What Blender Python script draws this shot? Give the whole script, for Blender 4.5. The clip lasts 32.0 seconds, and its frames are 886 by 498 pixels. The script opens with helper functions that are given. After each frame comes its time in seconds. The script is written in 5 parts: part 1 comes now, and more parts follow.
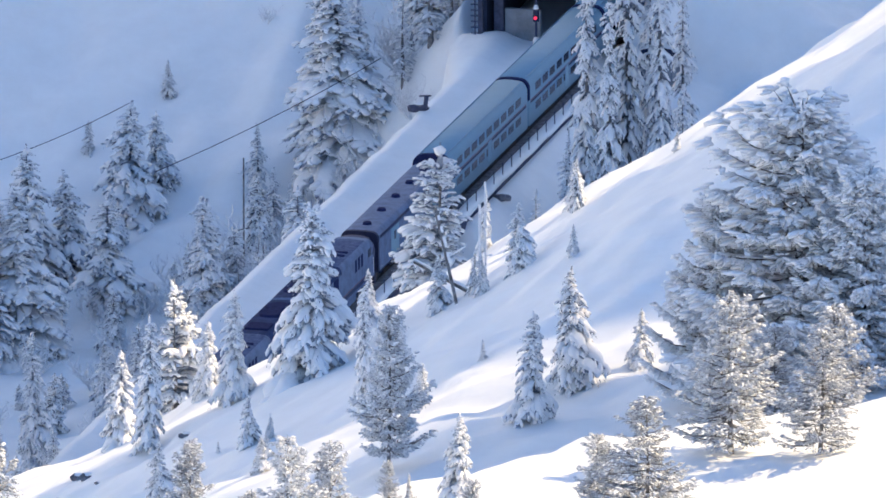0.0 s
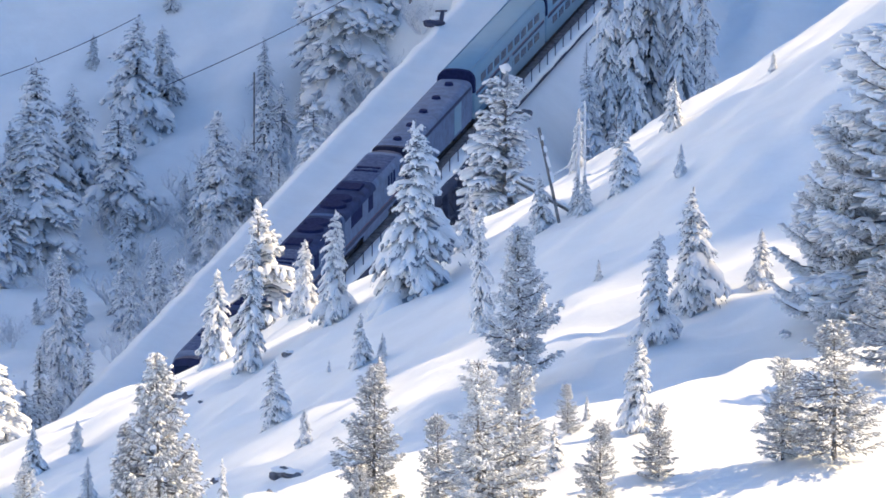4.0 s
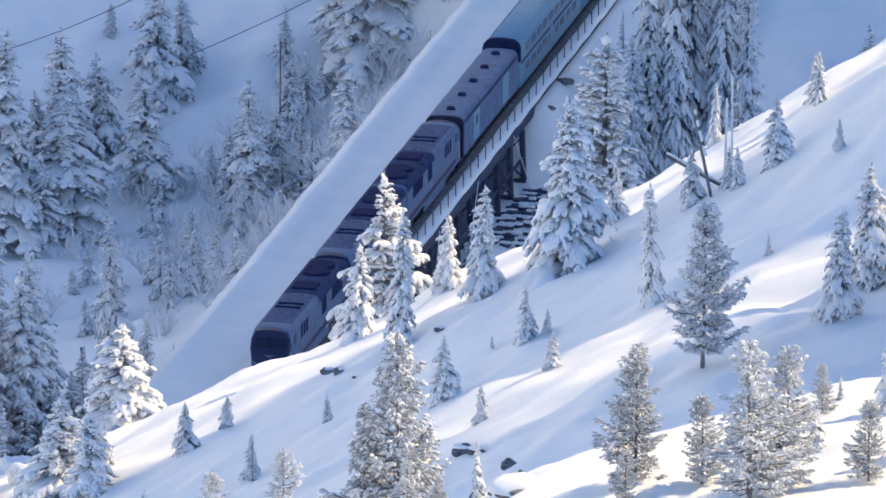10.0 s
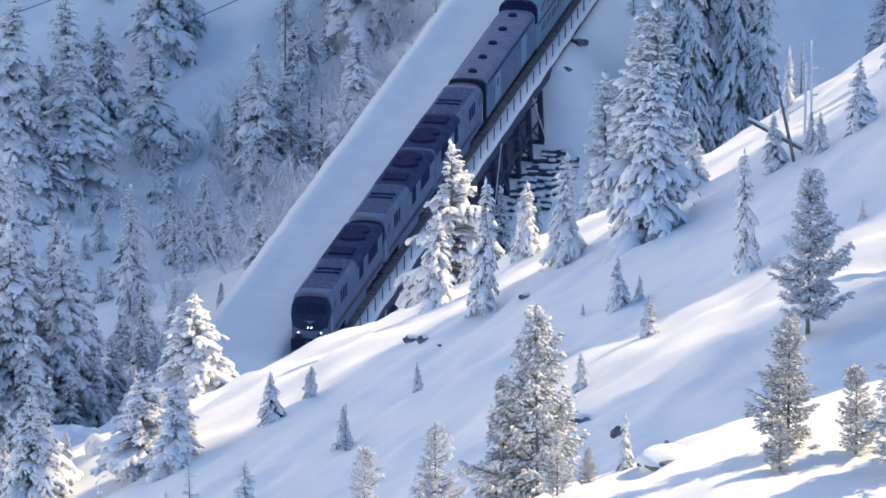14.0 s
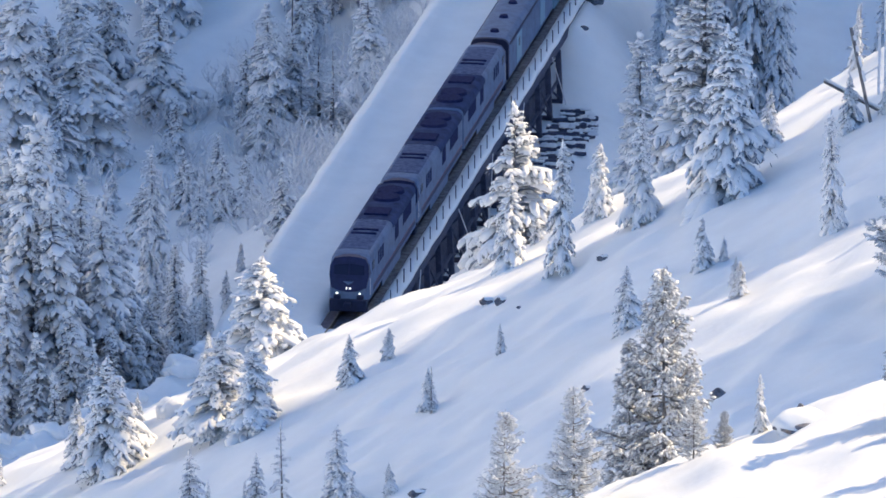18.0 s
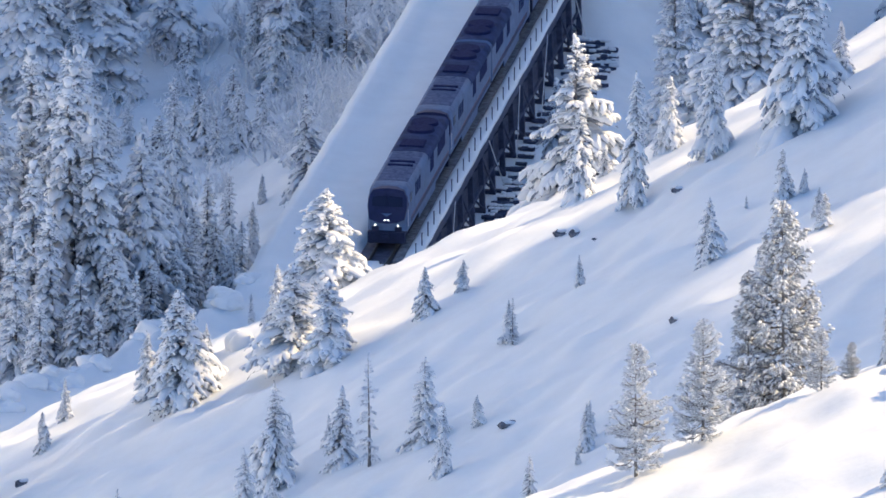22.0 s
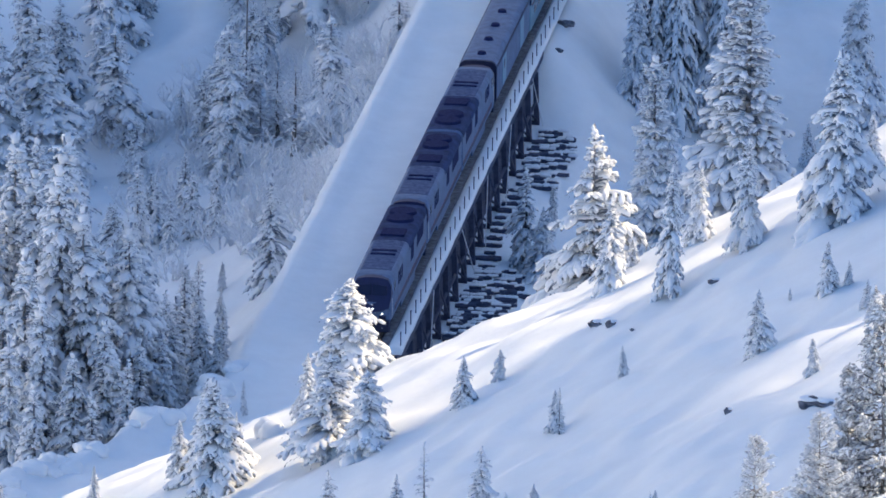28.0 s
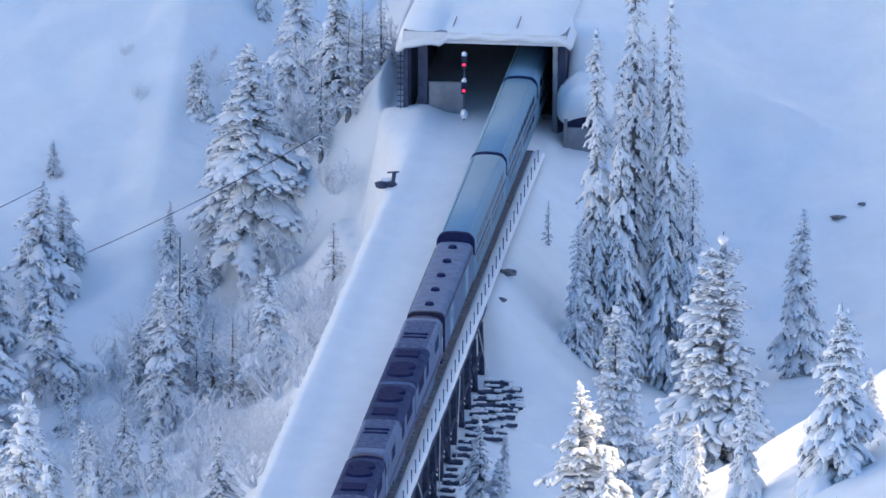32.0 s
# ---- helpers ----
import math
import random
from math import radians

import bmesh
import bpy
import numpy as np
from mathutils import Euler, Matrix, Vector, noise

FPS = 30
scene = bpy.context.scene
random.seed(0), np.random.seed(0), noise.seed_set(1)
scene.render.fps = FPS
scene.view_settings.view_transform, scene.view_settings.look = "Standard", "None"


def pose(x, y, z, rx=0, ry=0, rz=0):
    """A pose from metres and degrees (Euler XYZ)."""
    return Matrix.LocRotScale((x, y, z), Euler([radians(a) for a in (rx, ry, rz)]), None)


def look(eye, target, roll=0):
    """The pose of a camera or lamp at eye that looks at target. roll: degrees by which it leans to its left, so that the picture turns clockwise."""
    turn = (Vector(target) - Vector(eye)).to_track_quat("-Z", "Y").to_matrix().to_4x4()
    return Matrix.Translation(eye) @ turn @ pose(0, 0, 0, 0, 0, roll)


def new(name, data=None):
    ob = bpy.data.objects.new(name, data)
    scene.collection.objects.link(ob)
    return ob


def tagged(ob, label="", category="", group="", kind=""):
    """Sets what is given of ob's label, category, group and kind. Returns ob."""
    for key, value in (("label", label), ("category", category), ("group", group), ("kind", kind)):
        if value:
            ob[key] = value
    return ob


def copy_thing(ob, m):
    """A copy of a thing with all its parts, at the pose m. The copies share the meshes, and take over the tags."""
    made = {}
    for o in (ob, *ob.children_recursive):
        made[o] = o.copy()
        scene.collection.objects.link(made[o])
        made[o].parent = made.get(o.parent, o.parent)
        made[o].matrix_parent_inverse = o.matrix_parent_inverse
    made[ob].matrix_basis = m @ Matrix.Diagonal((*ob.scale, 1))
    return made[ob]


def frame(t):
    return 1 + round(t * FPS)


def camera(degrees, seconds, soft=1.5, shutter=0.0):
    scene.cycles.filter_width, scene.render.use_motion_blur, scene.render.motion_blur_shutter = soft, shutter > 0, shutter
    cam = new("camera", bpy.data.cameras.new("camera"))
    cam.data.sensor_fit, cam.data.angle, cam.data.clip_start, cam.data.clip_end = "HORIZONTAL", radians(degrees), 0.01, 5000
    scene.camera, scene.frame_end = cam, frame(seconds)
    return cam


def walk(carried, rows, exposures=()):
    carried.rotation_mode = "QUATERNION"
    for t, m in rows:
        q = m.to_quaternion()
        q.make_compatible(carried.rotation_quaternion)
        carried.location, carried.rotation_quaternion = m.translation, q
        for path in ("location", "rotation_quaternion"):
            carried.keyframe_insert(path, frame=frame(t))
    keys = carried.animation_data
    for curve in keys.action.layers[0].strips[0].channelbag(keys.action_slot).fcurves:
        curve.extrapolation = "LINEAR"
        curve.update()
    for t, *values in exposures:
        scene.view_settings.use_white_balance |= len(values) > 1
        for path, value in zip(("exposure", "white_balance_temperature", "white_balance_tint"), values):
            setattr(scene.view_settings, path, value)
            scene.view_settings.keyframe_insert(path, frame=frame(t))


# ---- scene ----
cam = camera(4.1119, 32.0, soft=1.65)
PATH = [
    (0, (245.84, -837.79, 254.06), (24.893, 3.289, 22.175), -0.425),
    (0.5, (243.09, -838.78, 254.32), (24.128, 2.532, 21.396), -0.419),
    (1, (240.33, -839.79, 254.59), (23.564, 1.788, 20.603), -0.396),
    (1.5, (237.57, -840.82, 254.87), (23.149, 1.105, 19.959), -0.386),
    (2, (234.81, -841.84, 255.15), (22.823, 0.447, 19.332), -0.323),
    (2.5, (232.06, -842.84, 255.41), (22.453, -0.177, 18.810), -0.291),
    (3, (229.32, -843.80, 255.67), (22.272, -0.727, 18.267), -0.241),
    (3.5, (226.61, -844.70, 255.90), (22.181, -1.236, 17.613), -0.132),
    (5.5, (216.02, -847.54, 256.55), (20.343, -2.662, 15.928), 0.074),
    (6, (213.42, -848.10, 256.66), (19.581, -2.877, 15.791), 0.160),
    (6.5, (210.84, -848.64, 256.76), (18.730, -3.042, 15.822), 0.200),
    (7, (208.27, -849.17, 256.87), (17.992, -3.155, 15.927), 0.200),
    (7.5, (205.73, -849.69, 256.99), (17.338, -3.287, 15.930), 0.216),
    (8, (203.19, -850.22, 257.14), (16.796, -3.508, 15.622), 0.232),
    (8.5, (200.67, -850.76, 257.30), (16.345, -3.711, 15.355), 0.232),
    (9, (198.17, -851.27, 257.47), (16.237, -3.805, 15.182), 0.223),
    (9.5, (195.67, -851.77, 257.64), (16.142, -3.859, 15.134), 0.187),
    (10, (193.20, -852.26, 257.83), (15.819, -3.963, 15.091), 0.170),
    (10.5, (190.74, -852.75, 258.02), (15.499, -4.076, 15.034), 0.155),
    (11, (188.31, -853.24, 258.21), (15.141, -4.228, 14.908), 0.106),
    (11.5, (185.90, -853.73, 258.41), (14.806, -4.424, 14.662), 0.064),
    (12, (183.53, -854.22, 258.60), (14.613, -4.600, 14.461), -0.008),
    (12.5, (181.17, -854.72, 258.81), (14.361, -4.840, 14.131), -0.063),
    (13, (178.84, -855.22, 259.04), (13.836, -5.193, 13.625), -0.128),
    (13.5, (176.54, -855.71, 259.27), (13.176, -5.559, 13.200), -0.136),
    (14, (174.25, -856.21, 259.50), (12.840, -5.876, 12.766), -0.135),
    (14.5, (172.00, -856.71, 259.73), (12.688, -6.184, 12.293), -0.143),
    (16.5, (163.27, -858.83, 260.48), (11.879, -7.264, 11.631), -0.186),
    (17, (161.17, -859.38, 260.61), (11.228, -7.685, 11.340), -0.213),
    (17.5, (159.11, -859.94, 260.71), (10.706, -8.136, 10.905), -0.219),
    (18, (157.08, -860.51, 260.81), (10.129, -8.627, 10.420), -0.168),
    (18.5, (155.06, -861.10, 260.90), (9.713, -9.113, 9.920), -0.113),
    (19, (153.06, -861.70, 261.00), (9.441, -9.615, 9.353), -0.113),
    (19.5, (151.06, -862.32, 261.10), (9.216, -10.131, 8.798), -0.117),
    (20, (149.06, -862.96, 261.22), (9.044, -10.667, 8.241), -0.102),
    (20.5, (147.06, -863.61, 261.36), (8.778, -11.223, 7.753), -0.097),
    (21, (145.09, -864.27, 261.49), (8.557, -11.793, 7.255), -0.089),
    (21.5, (143.13, -864.95, 261.63), (8.106, -12.401, 6.824), -0.080),
    (22, (141.17, -865.65, 261.77), (7.647, -13.033, 6.391), -0.050),
    (22.5, (139.22, -866.36, 261.93), (7.139, -13.703, 5.945), -0.025),
    (23, (137.27, -867.10, 262.09), (6.596, -14.381, 5.578), 0.044),
    (23.5, (135.32, -867.86, 262.26), (6.002, -15.094, 5.218), 0.098),
    (24, (133.35, -868.65, 262.44), (5.367, -15.828, 4.919), 0.187),
    (24.5, (131.39, -869.55, 262.65), (4.807, -16.665, 4.648), 0.263),
    (26.5, (123.54, -873.89, 263.66), (5.499, -19.054, 8.093), 0.453),
    (27, (121.56, -874.78, 263.90), (6.594, -18.964, 10.211), 0.558),
    (27.5, (119.57, -875.44, 264.11), (7.966, -18.580, 12.441), 0.626),
    (28, (117.56, -875.79, 264.28), (8.785, -17.972, 14.640), 0.646),
    (28.5, (115.53, -875.79, 264.42), (9.276, -17.065, 16.808), 0.607),
    (29, (113.47, -875.49, 264.52), (9.413, -15.934, 18.885), 0.583),
    (29.5, (111.41, -874.97, 264.60), (9.456, -14.584, 20.986), 0.583),
    (30, (109.33, -874.29, 264.66), (9.495, -13.075, 23.104), 0.577),
    (30.5, (107.25, -873.52, 264.71), (9.434, -11.487, 25.248), 0.540),
    (31, (105.16, -872.72, 264.76), (9.482, -9.905, 27.284), 0.490),
    (31.5, (103.08, -871.97, 264.81), (9.545, -8.423, 29.154), 0.412),
    (32, (101.00, -871.34, 264.87), (9.713, -7.081, 30.934), 0.298),
]
walk(cam, [(t, look(eye, target, roll)) for t, eye, target, roll in PATH], exposures=[(0, 0.80, 5900, 6), (11, 0.66, 5750, 5), (24, 0.60, 5800, 6), (29, 0.62, 5500, 5), (32, 1.05, 5800, 5)])

# ---- world and light ----
SUN_AZ, SUN_EL = radians(24.3), radians(44)
to_sun = Vector((math.cos(SUN_AZ) * math.cos(SUN_EL), math.sin(SUN_AZ) * math.cos(SUN_EL), math.sin(SUN_EL)))
world = bpy.data.worlds.new("winter_sky")
scene.world = world
world.use_nodes = True
wn = world.node_tree
sky = wn.nodes.new("ShaderNodeTexSky")
sky.sky_type = "NISHITA"
sky.sun_disc = False
sky.sun_elevation = SUN_EL
sky.sun_rotation = math.pi / 2 - SUN_AZ
sky.altitude = 1500
sky.ozone_density = 2.0
sky.dust_density = 0.4
wn.nodes["Background"].inputs["Strength"].default_value = 0.15
wn.links.new(sky.outputs["Color"], wn.nodes["Background"].inputs["Color"])
sun = new("sun", bpy.data.lights.new("sun", "SUN"))
sun.data.energy = 4.3
sun.data.angle = radians(0.3)
sun.data.color = (1.0, 0.70, 0.36)
sun.matrix_world = look(to_sun * 500, (0, 0, 0))


# ---- helpers ----
def part(name, bm, material, parent, label=""):
    me = bpy.data.meshes.new(name)
    bm.to_mesh(me)
    bm.free()
    me.materials.append(material)
    ob = new(name, me)
    ob.parent = parent
    if label:
        ob["label"] = label
    return ob


def mesh_part(name, verts, faces, material, parent, label="", smooth=False):
    me = bpy.data.meshes.new(name)
    me.from_pydata(verts, [], faces)
    me.materials.append(material)
    if smooth:
        me.polygons.foreach_set("use_smooth", [True] * len(me.polygons))
    ob = new(name, me)
    ob.parent = parent
    if label:
        ob["label"] = label
    return ob


def thing(name, x=0, y=0, z=0, rz=0, label="", category="", group="", kind=""):
    ob = new(name)
    ob.matrix_basis = pose(x, y, z, 0, 0, rz)
    return tagged(ob, label, category, group, kind)


def box(bm, x0, x1, y0, y1, z0, z1, bevel=0.0):
    made = bmesh.ops.create_cube(bm, size=1.0, matrix=Matrix.LocRotScale(
        ((x0 + x1) / 2, (y0 + y1) / 2, (z0 + z1) / 2), None, (abs(x1 - x0), abs(y1 - y0), abs(z1 - z0))))
    if bevel:
        edges = list({e for v in made["verts"] for e in v.link_edges})
        bmesh.ops.bevel(bm, geom=edges, offset=bevel, segments=2, affect="EDGES", profile=0.6)
    return bm


def boxed(x0, x1, y0, y1, z0, z1, bevel=0.0):
    return box(bmesh.new(), x0, x1, y0, y1, z0, z1, bevel)


# ---- materials ----
def material(name, color, rough=0.6, metal=0.0, vary=0.0, scale=1.0, bump=0.0, bump_scale=8.0, second=None, spec=0.5, coat=0.0, random_tint=0.0):
    m = bpy.data.materials.new(name)
    m.use_nodes = True
    nt = m.node_tree
    b = nt.nodes["Principled BSDF"]
    b.inputs["Roughness"].default_value = rough
    b.inputs["Metallic"].default_value = metal
    b.inputs["Specular IOR Level"].default_value = spec
    b.inputs["Coat Weight"].default_value = coat
    b.inputs["Base Color"].default_value = (*color, 1)
    coord = nt.nodes.new("ShaderNodeTexCoord")
    if vary or second:
        n1 = nt.nodes.new("ShaderNodeTexNoise")
        n1.inputs["Scale"].default_value = scale
        n1.inputs["Detail"].default_value = 6
        n1.inputs["Roughness"].default_value = 0.65
        nt.links.new(coord.outputs["Object"], n1.inputs["Vector"])
        ramp = nt.nodes.new("ShaderNodeMapRange")
        ramp.inputs["From Min"].default_value = 0.35
        ramp.inputs["From Max"].default_value = 0.65
        nt.links.new(n1.outputs["Fac"], ramp.inputs["Value"])
        mix = nt.nodes.new("ShaderNodeMix")
        mix.data_type = "RGBA"
        other = second or tuple(max(0.0, c * (1 - vary)) for c in color)
        mix.inputs["A"].default_value = (*color, 1)
        mix.inputs["B"].default_value = (*other, 1)
        nt.links.new(ramp.outputs["Result"], mix.inputs["Factor"])
        last = mix.outputs["Result"]
        if random_tint:
            info = nt.nodes.new("ShaderNodeObjectInfo")
            rr = nt.nodes.new("ShaderNodeMapRange")
            rr.inputs["To Min"].default_value = 1 - random_tint
            rr.inputs["To Max"].default_value = 1 + random_tint
            nt.links.new(info.outputs["Random"], rr.inputs["Value"])
            hsv = nt.nodes.new("ShaderNodeHueSaturation")
            nt.links.new(last, hsv.inputs["Color"])
            nt.links.new(rr.outputs["Result"], hsv.inputs["Value"])
            last = hsv.outputs["Color"]
        nt.links.new(last, b.inputs["Base Color"])
    if bump:
        n2 = nt.nodes.new("ShaderNodeTexNoise")
        n2.inputs["Scale"].default_value = bump_scale
        n2.inputs["Detail"].default_value = 5
        nt.links.new(coord.outputs["Object"], n2.inputs["Vector"])
        bp = nt.nodes.new("ShaderNodeBump")
        bp.inputs["Strength"].default_value = bump
        bp.inputs["Distance"].default_value = 0.1
        nt.links.new(n2.outputs["Fac"], bp.inputs["Height"])
        nt.links.new(bp.outputs["Normal"], b.inputs["Normal"])
    return m


M_SNOW = material("snow", (0.86, 0.88, 0.90), 0.75, vary=0.05, scale=0.35, bump=0.35, bump_scale=1.4, spec=0.25)
M_CLUMP = material("branch_snow", (0.87, 0.88, 0.90), 0.8, vary=0.06, scale=1.5, bump=0.4, bump_scale=5.0, spec=0.2)
M_NEEDLE = material("fir_needles", (0.13, 0.165, 0.225), 0.75, second=(0.48, 0.52, 0.59), scale=1.6, bump=0.5, bump_scale=14, random_tint=0.35)
M_FROST = material("frosted_needles", (0.74, 0.76, 0.80), 0.8, second=(0.30, 0.335, 0.385), scale=2.2, bump=0.5, bump_scale=14, random_tint=0.25)
M_HOAR = material("hoar_frost", (0.87, 0.88, 0.90), 0.8, second=(0.66, 0.69, 0.74), scale=2.2, bump=0.5, bump_scale=14, random_tint=0.1)
M_RIME = material("rimed_twigs", (0.86, 0.87, 0.89), 0.8, second=(0.62, 0.64, 0.68), scale=3.0)
M_BARK = material("bark", (0.10, 0.09, 0.085), 0.9, second=(0.30, 0.30, 0.31), scale=3.0, bump=0.6, bump_scale=12)
M_ROCK = material("dark_rock", (0.07, 0.07, 0.085), 0.9, second=(0.22, 0.23, 0.27), scale=2.2, bump=0.9, bump_scale=3)
# steel and weathered timber, both tinted navy to paint in the haze
M_STEEL = material("hazed_steel", (0.05, 0.06, 0.13), 0.6, 0.3, vary=0.4, scale=0.8, bump=0.2)
M_TIMBER = material("hazed_weathered_timber", (0.085, 0.095, 0.16), 0.85, vary=0.5, scale=2.0, bump=0.5)
M_CONCRETE = material("concrete", (0.29, 0.31, 0.35), 0.85, vary=0.35, scale=0.6, bump=0.3, bump_scale=4)
# concrete with the shade inside the shed mouth put into its colour
M_MOUTH_SHADE = material("shaded_mouth_concrete", (0.055, 0.065, 0.12), 0.9, vary=0.4, scale=0.5, bump=0.3, bump_scale=4)
M_RAIL = material("rail_steel", (0.10, 0.09, 0.085), 0.45, 0.7, vary=0.4, scale=2.0)
# the next six train colours have the blue of distance haze mixed in
M_SILVER = material("hazed_silver", (0.13, 0.19, 0.33), 0.65, 0.0, vary=0.35, scale=1.2, bump=0.04)
M_BLUE = material("hazed_loco_blue", (0.022, 0.028, 0.095), 0.5, 0.0, vary=0.3, scale=1.5, spec=0.25)
M_DARK = material("hazed_undergear", (0.022, 0.027, 0.075), 0.7, 0.2, vary=0.4, scale=3)
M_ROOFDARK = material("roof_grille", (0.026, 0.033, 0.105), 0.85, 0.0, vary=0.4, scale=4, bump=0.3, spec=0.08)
M_ROOFGREY = material("hazed_roof", (0.045, 0.066, 0.165), 0.8, 0.0, vary=0.5, scale=0.9, bump=0.1, spec=0.12)
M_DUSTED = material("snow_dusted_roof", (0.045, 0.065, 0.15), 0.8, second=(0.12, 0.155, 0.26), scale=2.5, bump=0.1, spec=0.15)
M_STAINLESS = material("stainless", (0.20, 0.34, 0.46), 0.5, 0.25, vary=0.06, scale=0.8, bump=0.02, bump_scale=3)
M_GLASS = material("tinted_glass", (0.014, 0.017, 0.05), 0.22, 0.0, spec=0.22)
M_RED = material("red_paint", (0.16, 0.03, 0.05), 0.45, vary=0.2)
M_WHITE = material("white_paint", (0.75, 0.76, 0.78), 0.5, vary=0.1)


def lamp_material(name, color, strength):
    m = material(name, color)
    b = m.node_tree.nodes["Principled BSDF"]
    b.inputs["Emission Color"].default_value = (*color, 1)
    b.inputs["Emission Strength"].default_value = strength
    return m


M_HEADLIGHT = lamp_material("headlight_glow", (1.0, 0.95, 0.82), 2.2)
M_SIGNAL = lamp_material("signal_red", (1.0, 0.02, 0.06), 1.2)


# ---- terrain ----
def soft_max(a, b, k):
    return np.maximum(a, b) + k * np.log1p(np.exp(-np.abs(a - b) / k))


def soft_min(a, b, k):
    return -soft_max(-a, -b, k)


def ramp(v, k):
    return k * np.logaddexp(0, v / k)


def waves(x, y, size, seed):
    """Smooth unevenness of about unit height, made of turned sine waves."""
    rng = np.random.RandomState(seed)
    out = 0 * x
    for _ in range(9):
        a, p = rng.uniform(0, 2 * math.pi, 2)
        w = 2 * math.pi / (size * rng.uniform(0.6, 1.7))
        out = out + np.sin(w * (x * math.cos(a) + y * math.sin(a)) + p + 0.7 * np.sin(w * 0.43 * (y * math.cos(a) - x * math.sin(a)) + 3 * p))
    return out / 4.2


def hill(x, y):
    """The near slope, rising to the right, with its back falling to the trestle, and the sunlit knoll before it."""
    z = 37.2 + 0.51 * (x - 31.1) + 0.14 * ramp(x - 58, 3) * np.clip((y + 125) / 12, 0, 1)
    z = soft_min(z, 54.3 + 0.12 * (x - 70) + 0.32 * ramp(y + 133, 5) + 0.25 * ramp(x - 82, 5), 1.5)
    d = ramp(y + 105 + 0.12 * (x - 30) - 0.9 * ramp(x - 36, 4), 4)
    z = z - np.where(d < 42, 0.0083 * d * d, 0.0083 * 42 * 42 + 0.70 * (d - 42))
    knoll = 71.5 + 0.10 * (x - 55) - 0.0035 * np.minimum(x - 95, 0) ** 2 - 0.62 * ramp(y + 243 - 0.6 * ramp(x - 55, 3), 4) - 0.2 * ramp(-(y + 275), 6)
    z = soft_max(z, knoll, 1.2)
    return z + 0.35 * waves(x, y, 13, 3) + 0.22 * waves(x, y, 5, 4) + 0.05 * waves(x, y, 2.2, 9)


def valley(x, y):
    """The snowed-in bench of the railway, the drop to its left, the ravine under the trestle and the slopes behind."""
    edge = -9.0 - 0.012 * np.minimum(y, 0) ** 2 - 3.0 * np.clip((y - 134) / 12, 0, 1)
    s = np.maximum(edge - x, 0)
    left = -0.3 - np.maximum(21.5 * (1 - np.exp(-s / 9.0)) + 2.3 * np.clip(s / 1.0, 0, 1), 9.5 * np.clip(s / 1.8, 0, 1))
    left = left + 0.42 * ramp(y - 142, 8) * np.clip(s / 22, 0, 1) + 0.40 * ramp(-x - 62, 10)
    bench = -0.14 + 0.12 * waves(x, y, 9, 5) * np.clip((-2.6 - x) / 2, 0, 1)
    bench = bench + 0.45 * np.exp(-((x + 8.5) / 1.2) ** 2) * np.clip((y + 5) / 10, 0, 1)
    berm = np.clip((3 - y) / 7, 0, 1) * np.exp(-((x - edge - 1.3) / 1.25) ** 2)
    bench = bench + berm * (0.75 + 0.55 * waves(x, y, 3.4, 12) + 0.35 * waves(x, y, 2.1, 13))
    bench = bench + 0.22 * waves(x, y, 3.2, 14) * np.clip((-4 - y) / 8, 0, 1) * np.clip((-7.5 - x) / 2, 0, 1)
    brink = 1.5 - 3.0 * np.clip((y - 4) / 2, 0, 1) * np.clip((142 - y) / 2, 0, 1)
    ravine = -1.0 - 5.2 * np.clip((x - brink) / 1.2, 0, 1) - 0.5 * ramp(x - 5, 1.0) + 0.62 * ramp(x - 18, 3)
    ravine = ravine + 0.33 * ramp(y - 125, 6) * np.clip((x - 4) / 10, 0, 1)
    ravine = ravine + 5.0 * np.clip((y - 91) / 5, 0, 1) * np.clip((11 - x) / 8, 0, 1)
    ravine = np.where(x < 3.5, np.minimum(ravine, -0.9), ravine)
    beside = np.clip((y - 150.3) / 4, 0, 1) ** 0.7
    ravine = np.where((x > 3.5) & (y > 150), soft_max(ravine, -1.0 + 8.6 * beside - 0.45 * ramp(x - 6, 1), 0.4), ravine)
    left = np.where((x < -10.5) & (y > 150), soft_max(left, -0.5 + 5.0 * beside + 1.3 * (x + 11), 0.4), left)
    bench = bench + 0.7 * np.exp(-((x + 10.0) / 2.8) ** 2) * np.clip((y - 136) / 12, 0, 1) * np.clip((152.5 - y) / 2, 0, 1)
    z = np.where(x < edge, left, np.where(x < brink, bench, ravine))
    rough = np.clip(s / 4, 0, 1) + np.clip((x - 5) / 4, 0, 1)
    return z + rough * (0.5 * waves(x, y, 16, 6) + 0.30 * waves(x, y, 6, 7) + 0.10 * waves(x, y, 2.6, 8))


def ground_height(x, y):
    x, y = np.asarray(x, float), np.asarray(y, float)
    z = soft_max(hill(x, y), valley(x, y), 0.25)
    far = ramp(y - 260, 30)
    return z + 0.34 * far + 0.2 * ramp(-x - 140, 30)


def axis(lo, hi, step, far):
    inner = np.arange(lo, hi + step / 2, step)
    out = step * np.cumsum(1.28 ** np.arange(1, 28))
    out = out[out < far]
    return np.concatenate([lo - out[::-1], inner, hi + out])


